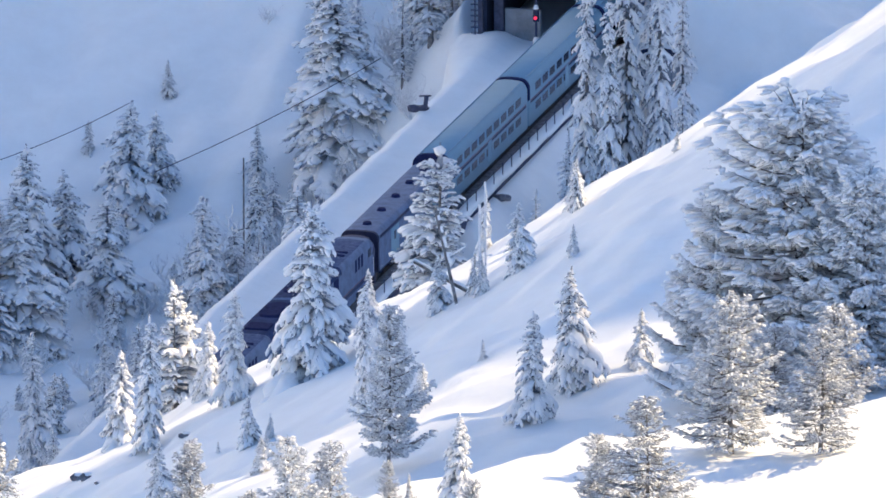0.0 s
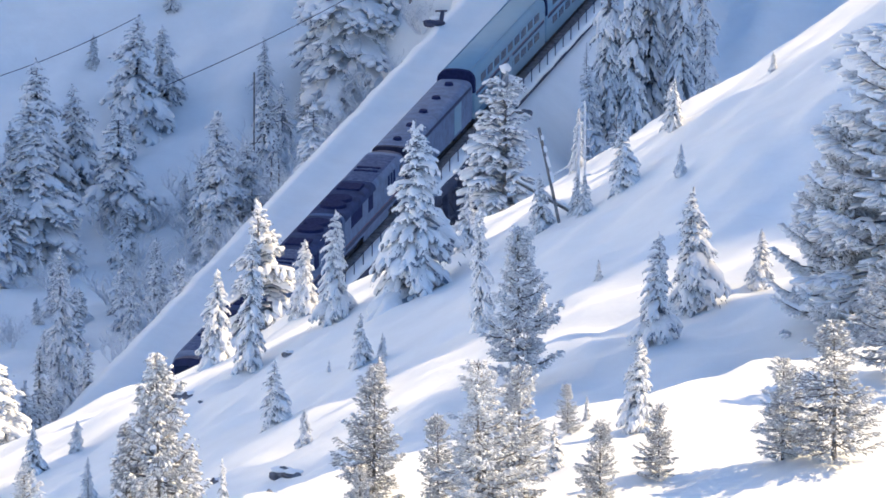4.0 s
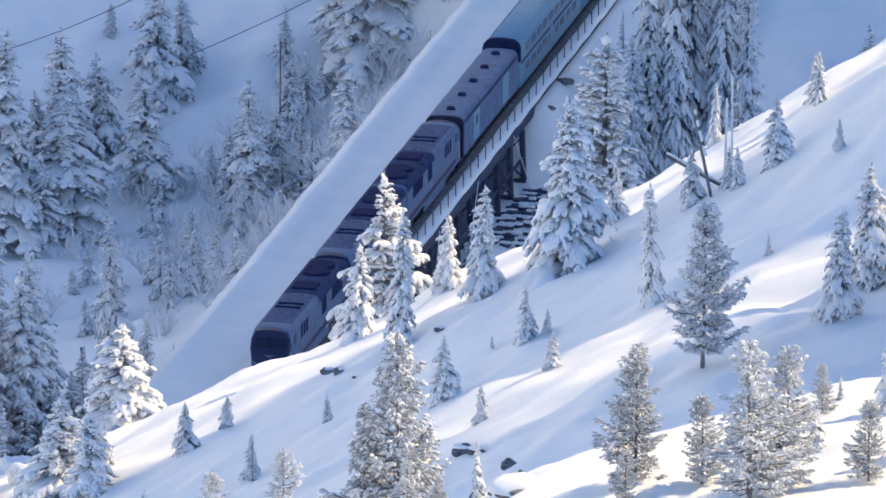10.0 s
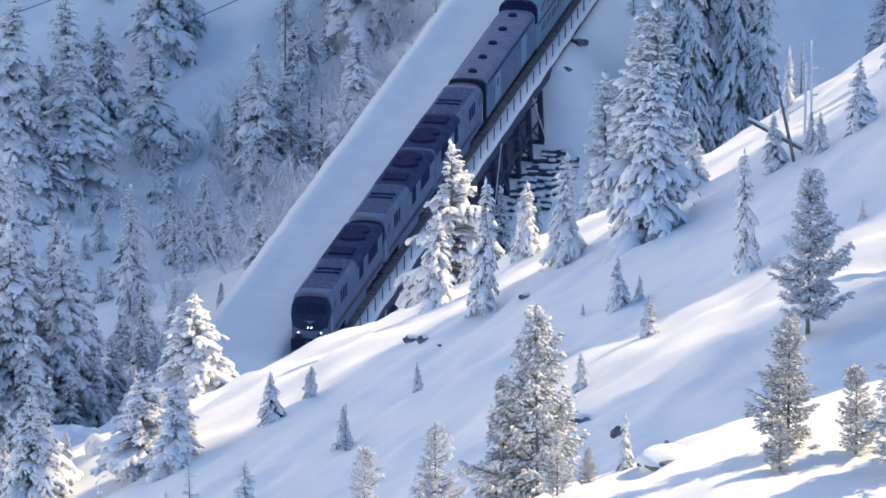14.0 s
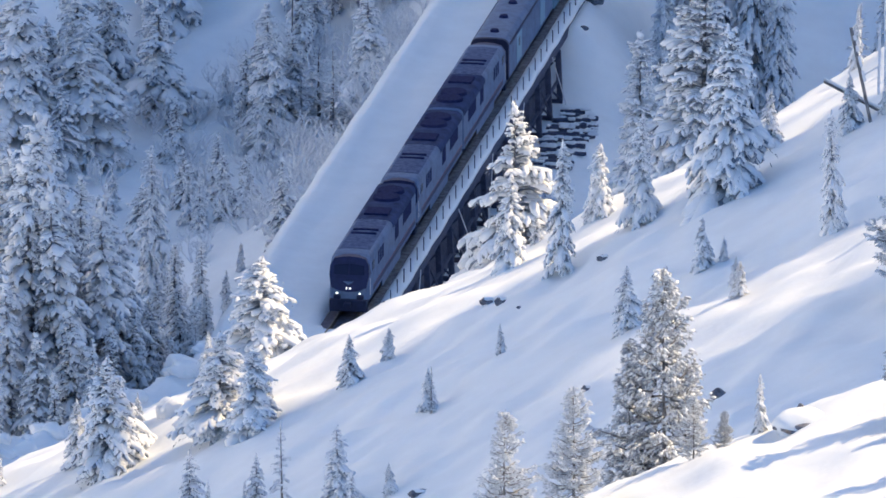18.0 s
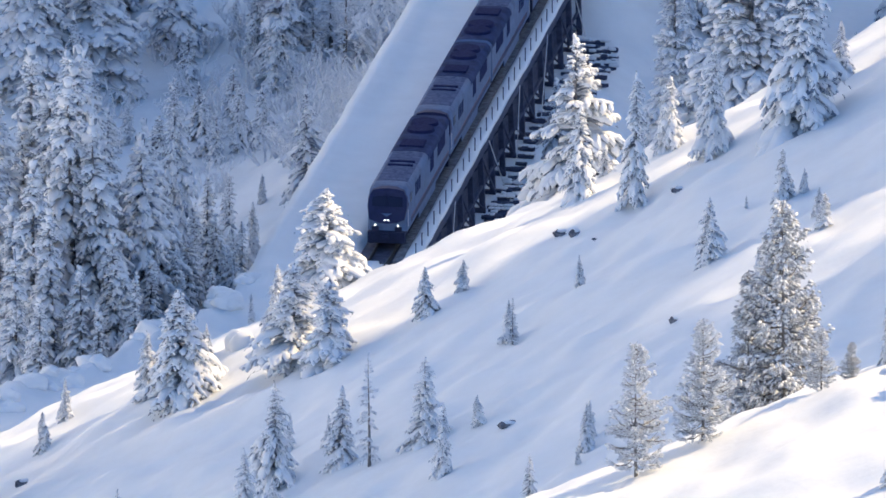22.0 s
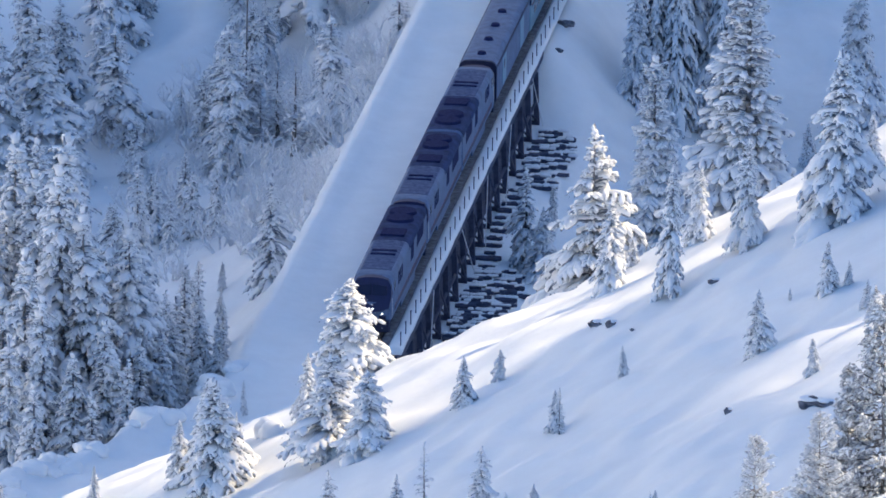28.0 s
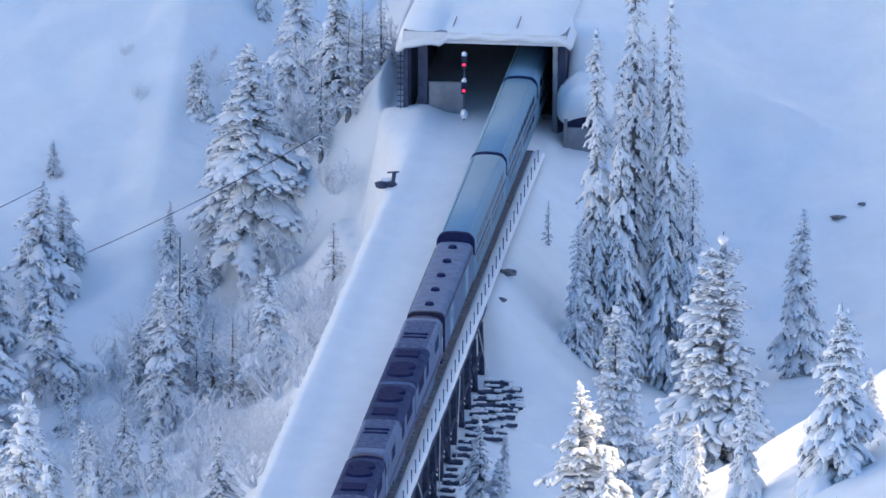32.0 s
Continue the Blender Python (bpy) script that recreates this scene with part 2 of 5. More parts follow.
gx, gy = axis(-75, 100, 0.75, 2500), axis(-275, 230, 0.75, 2500)
GX, GY = np.meshgrid(gx, gy)
GZ = ground_height(GX, GY)
me = bpy.data.meshes.new("ground")
nx, ny = len(gx), len(gy)
me.vertices.add(nx * ny)
me.vertices.foreach_set("co", np.stack([GX, GY, GZ], -1).ravel())
ii = (np.arange(ny - 1)[:, None] * nx + np.arange(nx - 1)[None]).ravel()
quads = np.stack([ii, ii + 1, ii + nx + 1, ii + nx], 1)
me.loops.add(quads.size)
me.loops.foreach_set("vertex_index", quads.ravel())
me.polygons.add(len(quads))
me.polygons.foreach_set("loop_start", np.arange(len(quads)) * 4)
me.polygons.foreach_set("use_smooth", np.ones(len(quads), bool))
me.update()
me.validate()
me.materials.append(M_SNOW)
tagged(new("ground", me), "deep wind-smoothed snow over steep mountain slopes and ravine", "snow", kind="structure")


def ground_z(x, y):
    return float(ground_height(x, y))


# a ridge added out of view towards the sun; its notched skyline shades the valley
def skyline(s):
    def gap(lo, hi, k):
        return 1 / (1 + np.exp(-(s - lo) / k)) / (1 + np.exp((s - hi) / k))
    z = 57 + 24 / (1 + np.exp((s + 114) / 1.5)) - 30 * gap(-97, -45, 3) - 31 * gap(-113.5, -97, 1.2) - 52 * gap(-162.5, -149, 1.2) - 110 * gap(-900, -206, 2)
    edge = np.exp(-((s + 112.5) / 5) ** 2) + np.exp(-((s + 149) / 5) ** 2) + np.exp(-((s + 162) / 5) ** 2)
    return z + (1.5 + 9 * edge) * (0.7 * waves(s, 0 * s, 4, 21) + 0.5 * waves(s, 0 * s, 1.8, 22))


ca, sa, run = math.cos(SUN_AZ), math.sin(SUN_AZ), math.tan(SUN_EL)
rs, rl = np.arange(-215, 300, 0.5), np.array([-215, -150, -90, -45, -20, -6, 0, 6, 40, 120, 300])
RS, RL = np.meshgrid(rs, rl)
RX, RY = ca * (420 + RL) - sa * RS, sa * (420 + RL) + ca * RS
top = skyline(RS) + 420 * run
fall = np.where(RL < 0, -RL * 2.1, RL * 0.35)
RZ = top - fall + 2.0 * waves(RX, RY, 30, 23) * (np.abs(RL) > 7)
rv = np.stack([RX, RY, RZ], -1).reshape(-1, 3)
n1 = len(rs)
rf = [(j * n1 + i, j * n1 + i + 1, (j + 1) * n1 + i + 1, (j + 1) * n1 + i) for j in range(len(rl) - 1) for i in range(n1 - 1)]
ridge = mesh_part("shade_ridge", rv.tolist(), rf, M_SNOW, None, smooth=True)
tagged(ridge, "unseen snow-covered ridge added to shade the valley with its notched skyline", "mountain", kind="structure")


# ---- railway: track, walkway, trestle ----
def bend(y):
    """How far the line swings to the left before the hill."""
    d = max(0.0, 8.0 - y)
    return -d * d / 190.0


def swept(profile, ys, offset=0.0):
    """A bar with the given x, z profile along the line."""
    v, f = [], []
    n = len(profile)
    for y in ys:
        for x, z in profile:
            v.append((bend(y) + offset + x, y, z))
    for i in range(len(ys) - 1):
        for k in range(n):
            f.append((i * n + k, i * n + (k + 1) % n, (i + 1) * n + (k + 1) % n, (i + 1) * n + k))
    f += [tuple(range(n))[::-1], tuple(range((len(ys) - 1) * n, len(ys) * n))]
    return v, f


LINE = [-70 + 4 * i for i in range(20)] + [10 + 20 * i for i in range(10)]
track = thing("railway_track", label="single railway track with dark steel rails half buried in snow", category="railway track", kind="structure")
for side in (-0.755, 0.755):
    mesh_part("rail", *swept([(-0.07, -0.30), (0.07, -0.30), (0.07, -0.27), (0.02, -0.25), (0.02, -0.05), (0.045, -0.04), (0.045, 0.0), (-0.045, 0.0), (-0.045, -0.04), (-0.02, -0.05), (-0.02, -0.25), (-0.07, -0.27)], LINE, side), M_RAIL, track)
groove = thing("wheel_groove", label="trodden grey snow pressed down beside the rails", category="snow", kind="structure")
for side in (-0.86, 0.65):
    mesh_part("pressed_snow", *swept([(-0.06, -0.16), (0.13, -0.16), (0.13, -0.112), (-0.06, -0.112)], LINE, side), M_ROCK, groove)

shoulder = thing("ballast_shoulder", label="dark bare ballast strip between rail and walkway", category="ballast", kind="structure")
for y0 in range(5, 140, 9):
    part("ballast", boxed(1.02, 1.70, y0, y0 + 8.98, -0.5, -0.09, 0.04), M_ROCK, shoulder)

walk_way = thing("walkway", label="narrow snow-covered service walkway along the trestle edge", category="walkway")
lump = random.Random(5)
v, f = [], []
ys = [5 + 0.6 * i for i in range(226)]
for y in ys:
    h = 0.05 * math.sin(y * 0.9) + lump.uniform(-0.03, 0.03)
    for x, z in ((1.72, -0.5), (1.72, -0.12 + h * 0.4), (1.95, 0.02 + h), (2.35, 0.06 + h), (2.68, -0.02 + h), (2.86, -0.20 + h), (2.84, -0.42 + h), (2.6, -0.5)):
        v.append((x, y, z))
n = 8
for i in range(len(ys) - 1):
    for k in range(n):
        f.append((i * n + k, i * n + (k + 1) % n, (i + 1) * n + (k + 1) % n, (i + 1) * n + k))
f += [tuple(range(n))[::-1], tuple(range((len(ys) - 1) * n, len(ys) * n))]
mesh_part("snow_layer", v, f, M_SNOW, walk_way, "rounded layer of fresh snow", smooth=True)
part("deck", boxed(1.7, 2.7, 5, 140, -0.62, -0.503), M_TIMBER, walk_way, "dark weathered plank deck")
post_mesh = bpy.data.meshes.new("post")
bm = boxed(-0.035, 0.035, -0.035, 0.035, -0.5, 1.0)
box(bm, -0.05, 0.05, -0.05, 0.05, 0.97, 1.02)
bm.to_mesh(post_mesh)
post_mesh.materials.append(M_STEEL)
for i in range(46):
    ob = new("post", post_mesh)
    ob.parent = walk_way
    ob.matrix_basis = pose(2.62, 6 + 2.9 * i, 0, 0, 0, 0)

trestle = thing("trestle", label="dark steel railway trestle with braced bents over a snowy ravine", category="bridge")
part("girder", boxed(2.15, 2.5, 5, 141, -1.75, -0.63), M_STEEL, trestle, "deep riveted plate girder")
part("girder", boxed(-1.2, -0.8, 5, 141, -1.75, -0.63), M_STEEL, trestle)


def beam(a, b, w, d=None):
    """A straight bar between two points."""
    a, b = Vector(a), Vector(b)
    bm = boxed(-w / 2, w / 2, -(d or w) / 2, (d or w) / 2, 0, (b - a).length)
    q = (b - a).to_track_quat("Z", "Y")
    bmesh.ops.transform(bm, matrix=Matrix.Translation(a) @ q.to_matrix().to_4x4(), verts=bm.verts)
    return bm


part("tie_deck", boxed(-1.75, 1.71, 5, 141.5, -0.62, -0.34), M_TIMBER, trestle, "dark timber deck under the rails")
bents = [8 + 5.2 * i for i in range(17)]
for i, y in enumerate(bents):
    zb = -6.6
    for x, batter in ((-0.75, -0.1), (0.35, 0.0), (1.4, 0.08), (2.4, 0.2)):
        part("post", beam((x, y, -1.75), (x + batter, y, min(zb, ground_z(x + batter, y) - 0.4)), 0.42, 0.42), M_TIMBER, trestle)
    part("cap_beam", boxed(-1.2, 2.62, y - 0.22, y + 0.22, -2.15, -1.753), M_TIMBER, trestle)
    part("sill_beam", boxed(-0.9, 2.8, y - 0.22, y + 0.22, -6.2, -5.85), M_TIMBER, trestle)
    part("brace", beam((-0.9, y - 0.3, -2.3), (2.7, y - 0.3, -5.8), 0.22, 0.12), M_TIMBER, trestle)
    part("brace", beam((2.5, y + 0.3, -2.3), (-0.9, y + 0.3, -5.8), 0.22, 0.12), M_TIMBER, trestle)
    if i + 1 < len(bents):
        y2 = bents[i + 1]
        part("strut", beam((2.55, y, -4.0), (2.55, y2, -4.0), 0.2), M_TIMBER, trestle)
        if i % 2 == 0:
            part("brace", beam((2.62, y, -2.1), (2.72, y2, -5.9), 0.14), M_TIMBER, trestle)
        # added dark boards that stand in for the shade under the deck
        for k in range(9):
            part("shade_board", boxed(1.58, 1.68, y - 0.02, y2 - 0.05, -2.2 - 0.5 * k, -1.72 - 0.5 * k), M_TIMBER, trestle)

for y, dy in ((24, 5), (41, -6), (57, 4), (72, 6), (86, -5)):
    part("guy_rod", beam((2.8, y, -0.9), (3.15, y - dy, -6.4), 0.07), M_RIME, trestle, "thin snow-lined steel rod")

# stepped cribs of long dark logs on the ravine side, each course half buried in snow
crib_rng = random.Random(31)


def rough_log(seed, smooth_snow):
    """A rough bar of unit length along x, of unit thickness."""
    r = random.Random(seed)
    v, f = [], []
    for i in range(6):
        for k in range(7):
            g = 2 * math.pi * k / 7
            rr = 0.5 * r.uniform(0.78, 1.12) * (0.75 if i in (0, 5) else 1)
            v.append((-0.5 + i / 5, rr * math.cos(g), rr * math.sin(g)))
    for i in range(5):
        for k in range(7):
            f.append((i * 7 + k, i * 7 + (k + 1) % 7, (i + 1) * 7 + (k + 1) % 7, (i + 1) * 7 + k))
    f += [tuple(range(7))[::-1], tuple(range(35, 42))]
    me = bpy.data.meshes.new("snow_cap" if smooth_snow else "log")
    me.from_pydata(v, [], f)
    me.materials.append(M_CLUMP if smooth_snow else M_TIMBER)
    me.polygons.foreach_set("use_smooth", [smooth_snow] * len(f))
    return me


logs, log_caps = [rough_log(i, False) for i in range(4)], [rough_log(10 + i, True) for i in range(4)]


def crib(y0, y1, x0, x1, rows, cover=0.62):
    root = thing("log_crib", 0, 0, 0, 0, "stepped crib wall of dark logs with snow on each course", "retaining wall", "log cribs")
    for r in range(rows):
        y = y0 + (y1 - y0) * r / max(1, rows - 1)
        x = x0 + crib_rng.uniform(-0.4, 0.2)
        end = x1 + crib_rng.uniform(-0.9, 0.5)
        while x < end:
            ln = min(crib_rng.uniform(0.9, 2.6), end - x + 0.4)
            z = ground_z(x + ln / 2, y)
            top = crib_rng.uniform(0.30, 0.52)
            ob = new("log", logs[crib_rng.randrange(4)])
            ob.parent = root
            ob.matrix_basis = Matrix.LocRotScale((x + ln / 2, y + crib_rng.uniform(-0.15, 0.15), z + top * 0.35), Euler((0, crib_rng.uniform(-0.05, 0.05), crib_rng.uniform(-0.12, 0.12))), (ln, 0.6, top))
            u = x
            while u < x + ln - 0.25:
                w = crib_rng.uniform(0.3, 0.95)
                if crib_rng.random() < cover:
                    cap = new("snow_cap", log_caps[crib_rng.randrange(4)])
                    cap.parent = root
                    cap.matrix_basis = Matrix.LocRotScale((u + w / 2, y + crib_rng.uniform(0.0, 0.22), z + top * 0.78), Euler((0, 0, crib_rng.uniform(-0.2, 0.2))), (w, crib_rng.uniform(0.45, 0.75), crib_rng.uniform(0.16, 0.30)))
                u += w
            x += ln + crib_rng.uniform(0.02, 0.35)
    return root


crib(17, 49, 3.1, 7.0, 32)
crib(51, 71, 2.9, 3.9, 11)
crib(73, 88.5, 3.1, 5.9, 16)

# timber crib that holds the outer edge of the snowed-in bench
log_mesh = bpy.data.meshes.new("timber_end")
bm = bmesh.new()
bmesh.ops.create_cone(bm, segments=8, radius1=0.11, radius2=0.09, depth=0.6, cap_ends=True, matrix=Matrix.Rotation(math.pi / 2, 4, "Y"))
bm.to_mesh(log_mesh)
log_mesh.materials.append(M_TIMBER)
edge_crib = thing("timber_crib", label="row of dark timber ends holding the outer snow edge", category="retaining wall")
log_rng = random.Random(8)
for i in range(76):
    y = -4 + 1.12 * i
    if log_rng.random() < 0.36:
        continue
    ob = new("timber_end", log_mesh)
    ob.parent = edge_crib
    ob.matrix_basis = Matrix.LocRotScale((-8.85 + log_rng.uniform(-0.12, 0.1), y + log_rng.uniform(-0.25, 0.25), -0.28 - 0.22 * (i % 2) + log_rng.uniform(-0.06, 0.06)), Euler((0, log_rng.uniform(-0.1, 0.1), log_rng.uniform(-0.1, 0.1))), (1, 1, 1))


# ---- train ----
def shell(sections, n_round=4):
    """A closed body lofted through (y, half width, bottom, top, corner, lean) sections."""
    v, f = [], []
    for y, w, z0, z1, c, lean in sections:
        ring = [(-w, z0), (w, z0)]
        for k in range(n_round + 1):
            a = math.pi / 2 * k / n_round
            ring.append((w - c + c * math.cos(a), z1 - c + c * math.sin(a)))
        for k in range(1, 4):
            ring.append(((w - c) * (1 - k / 2), z1 + 0.05 * (1 - (1 - k / 2) ** 2)))
        for k in range(n_round + 1):
            a = math.pi / 2 + math.pi / 2 * k / n_round
            ring.append((-w + c + c * math.cos(a), z1 - c + c * math.sin(a)))
        for x, z in ring:
            v.append((x, y + lean * max(0.0, z - 2.3), z))
    n = len(v) // len(sections)
    for i in range(len(sections) - 1):
        for k in range(n):
            f.append((i * n + k, i * n + (k + 1) % n, (i + 1) * n + (k + 1) % n, (i + 1) * n + k))
    f += [tuple(range(n))[::-1], tuple(range((len(sections) - 1) * n, len(sections) * n))]
    return v, f


def truck(parent, y, wheels, reach):
    frame_ob = part("truck", boxed(-1.25, 1.25, y - reach - 0.5, y + reach + 0.5, 0.55, 1.0, 0.06), M_DARK, parent, "black wheel truck")
    for k in range(wheels):
        yy = y - reach + 2 * reach * k / (wheels - 1)
        for s in (-1, 1):
            bm = bmesh.new()
            bmesh.ops.create_cone(bm, segments=16, radius1=0.5, radius2=0.47, depth=0.14, cap_ends=True, matrix=Matrix.Translation((s * 0.78, yy, 0.5)) @ Matrix.Rotation(math.pi / 2 * s, 4, "Y"))
            part("wheel", bm, M_RAIL, frame_ob)
            part("side_frame", boxed(s * 1.0, s * 1.22, yy - 0.35, yy + 0.35, 0.38, 0.75, 0.04), M_DARK, frame_ob)


def locomotive():
    """Front at y = 0, body towards +y."""
    root = thing("locomotive", label="silver and dark blue passenger diesel locomotive dusted with snow", category="locomotive", group="locomotives")
    w = 1.52
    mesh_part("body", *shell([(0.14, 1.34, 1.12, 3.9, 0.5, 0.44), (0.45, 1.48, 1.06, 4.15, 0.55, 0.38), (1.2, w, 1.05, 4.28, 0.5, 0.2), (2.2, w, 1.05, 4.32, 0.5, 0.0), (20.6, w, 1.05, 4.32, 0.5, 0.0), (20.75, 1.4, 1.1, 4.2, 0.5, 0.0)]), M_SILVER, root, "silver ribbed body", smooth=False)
    # the dark cab front
    bm = bmesh.new()
    pts = [(-1.34, 2.05), (-0.75, 1.80), (0, 1.72), (0.75, 1.80), (1.34, 2.05), (1.49, 2.9), (1.46, 3.6), (1.16, 4.10), (0.6, 4.24), (0, 4.28), (-0.6, 4.24), (-1.16, 4.10), (-1.46, 3.6), (-1.49, 2.9)]
    face = [bm.verts.new((x, -0.03 + 0.38 * max(0, z - 2.3) + 0.10 * (x / 1.4) ** 2, z)) for x, z in pts]
    back = [bm.verts.new((x * 1.02, 1.3 + 0.3 * max(0, z - 2.3), z)) for x, z in pts]
    bm.faces.new(face)
    for k in range(len(pts)):
        bm.faces.new((face[k], back[k], back[(k + 1) % len(pts)], face[(k + 1) % len(pts)]))
    part("cab_mask", bm, M_BLUE, root, "dark blue cab front")
    for s in (-1, 1):
        bm = bmesh.new()
        q = [(s * 0.08, 3.0), (s * 1.15, 3.0), (s * 1.12, 3.62), (s * 0.08, 3.72)]
        fr = [bm.verts.new((x, -0.055 + 0.38 * (z - 2.3) + 0.10 * (x / 1.4) ** 2, z)) for x, z in q]
        bk = [bm.verts.new((x, 0.10 + 0.38 * (z - 2.3) + 0.10 * (x / 1.4) ** 2, z)) for x, z in q]
        bm.faces.new(fr)
        for k in range(4):
            bm.faces.new((fr[k], bk[k], bk[(k + 1) % 4], fr[(k + 1) % 4]))
        part("windshield", bm, M_GLASS, root, "tinted windshield")
        for z, x, r, m in ((2.0, 0.13, 0.05, M_HEADLIGHT), (1.60, 0.86, 0.055, M_HEADLIGHT)):
            bm = bmesh.new()
            bmesh.ops.create_cone(bm, segments=14, radius1=r, radius2=r, depth=0.12, cap_ends=True, matrix=Matrix.Translation((s * x, 0.0 + (0.02 if z < 1.9 else -0.02), z)) @ Matrix.Rotation(math.pi / 2, 4, "X"))
            part("headlight", bm, m, root, "lit headlight")
        part("step_well", boxed(s * 0.62, s * 1.12, -0.01, 0.25, 1.12, 1.45, 0.02), M_DARK, root)
        part("side_stripe", boxed(s * 1.515, s * 1.532, 2.2, 20.4, 1.30, 1.62), M_BLUE, root, "dark blue stripe")
        part("side_stripe", boxed(s * 1.515, s * 1.530, 2.2, 20.4, 1.66, 1.74), M_RED, root, "thin red stripe")
        for k in range(3):
            part("side_vent", boxed(s * 1.50, s * 1.545, 4.2 + 0.9 * k, 4.75 + 0.9 * k, 2.75, 3.75, 0.01), M_ROOFDARK, root)
        part("cab_window", boxed(s * 1.50, s * 1.54, 1.7, 2.6, 2.95, 3.6, 0.02), M_GLASS, root)
        part("intake_grille", boxed(s * 1.50, s * 1.545, 11.5, 13.0, 2.5, 3.7, 0.02), M_ROOFDARK, root)
        part("intake_grille", boxed(s * 1.50, s * 1.545, 15.0, 18.6, 2.7, 3.7, 0.02), M_ROOFDARK, root)
        part("skirt", boxed(s * 1.38, s * 1.48, 6.2, 14.2, 0.45, 1.1, 0.02), M_SILVER, root)
        part("handrail", beam((s * 1.5, 0.9, 1.3), (s * 1.5, 0.9, 2.6), 0.05), M_WHITE, root)
    bm = bmesh.new()
    tri = [bm.verts.new(p) for p in ((-0.42, -0.012, 2.52), (0.42, -0.012, 2.52), (0.0, -0.045, 2.28), (-0.42, 0.04, 2.52), (0.42, 0.04, 2.52), (0.0, 0.02, 2.28))]
    bm.faces.new(tri[:3])
    bm.faces.new((tri[0], tri[3], tri[4], tri[1]))
    part("emblem", bm, M_SILVER, root, "pale pointed emblem")
    part("pilot", box(boxed(-1.42, 1.42, -0.25, 0.4, 0.25, 1.14, 0.08), -0.25, 0.25, -0.7, 0.0, 0.7, 1.0, 0.03), M_DARK, root, "black snow-caked pilot")
    for y in (6.5, 7.5):
        part("roof_slot", boxed(-0.95, 0.95, y, y + 0.28, 4.34, 4.47, 0.02), M_ROOFDARK, root)
    part("roof_grille", boxed(-0.9, 0.95, 11.7, 13.5, 4.3, 4.52, 0.06), M_ROOFDARK, root, "dark exhaust hatch")
    for y in (16.4, 18.3):
        bm = bmesh.new()
        bmesh.ops.create_cone(bm, segments=24, radius1=1.08, radius2=1.0, depth=0.26, cap_ends=True, matrix=Matrix.Translation((0, y, 4.45)))
        part("roof_fan", bm, M_ROOFDARK, root, "round dark roof fan")
    part("fuel_tank", boxed(-1.2, 1.2, 7.0, 13.5, 0.4, 1.1, 0.1), M_DARK, root)
    part("underframe", boxed(-1.3, 1.3, 0.6, 20.6, 0.9, 1.08), M_DARK, root)
    # roof colour holds painted blue haze
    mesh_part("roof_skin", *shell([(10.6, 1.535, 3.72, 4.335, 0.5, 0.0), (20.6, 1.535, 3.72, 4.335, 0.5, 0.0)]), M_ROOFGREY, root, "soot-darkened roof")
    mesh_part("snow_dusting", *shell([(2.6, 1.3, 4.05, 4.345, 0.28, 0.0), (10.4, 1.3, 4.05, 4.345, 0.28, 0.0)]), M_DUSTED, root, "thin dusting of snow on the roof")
    truck(root, 3.6, 2, 1.35)
    truck(root, 17.2, 2, 1.35)
    part("coupler", boxed(-0.2, 0.2, 20.6, 21.15, 0.75, 1.0), M_DARK, root)
    return root


def end_door(root, y, s, top):
    part("diaphragm", boxed(-0.55, 0.55, y, y + s * 0.22, 1.1, top, 0.04), M_DARK, root, "black rubber gangway")


def baggage_car():
    root = thing("baggage_car", label="plain silver baggage car with dark roof vents", category="railway car")
    ln = 21.9
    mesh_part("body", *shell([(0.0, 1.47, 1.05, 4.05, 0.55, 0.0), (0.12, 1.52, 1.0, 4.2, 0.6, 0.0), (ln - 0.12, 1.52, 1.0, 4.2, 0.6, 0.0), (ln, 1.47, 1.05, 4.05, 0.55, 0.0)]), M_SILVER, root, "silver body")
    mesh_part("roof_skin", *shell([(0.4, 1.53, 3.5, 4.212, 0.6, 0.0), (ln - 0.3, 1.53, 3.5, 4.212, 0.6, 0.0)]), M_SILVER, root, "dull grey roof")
    mesh_part("end_arch", *shell([(-0.06, 1.53, 1.0, 4.24, 0.6, 0.0), (0.30, 1.54, 1.0, 4.245, 0.6, 0.0)]), M_DARK, root, "black end frame")
    for k in range(5):
        bm = bmesh.new()
        bmesh.ops.create_cone(bm, segments=12, radius1=0.42, radius2=0.3, depth=0.3, cap_ends=True, matrix=Matrix.Translation((0.05, 2.2 + 4.4 * k, 4.32)))
        part("roof_vent", bm, M_ROOFDARK, root, "dark roof vent")
    for s in (-1, 1):
        for y in (4.0, 15.5):
            part("sliding_door", boxed(s * 1.5, s * 1.55, y, y + 2.4, 1.2, 3.5, 0.02), M_STAINLESS, root)
        part("side_stripe", boxed(s * 1.515, s * 1.53, 0.6, ln - 0.6, 3.55, 3.85), M_BLUE, root, "dark blue stripe")
        part("door_window", boxed(s * 1.51, s * 1.56, 4.9, 5.5, 2.4, 3.1, 0.02), M_GLASS, root)
    part("underframe", boxed(-1.2, 1.2, 1, ln - 1, 0.7, 1.02), M_DARK, root)
    truck(root, 3.4, 2, 1.25)
    truck(root, ln - 3.4, 2, 1.25)
    end_door(root, -0.12, -1, 3.4)
    return root


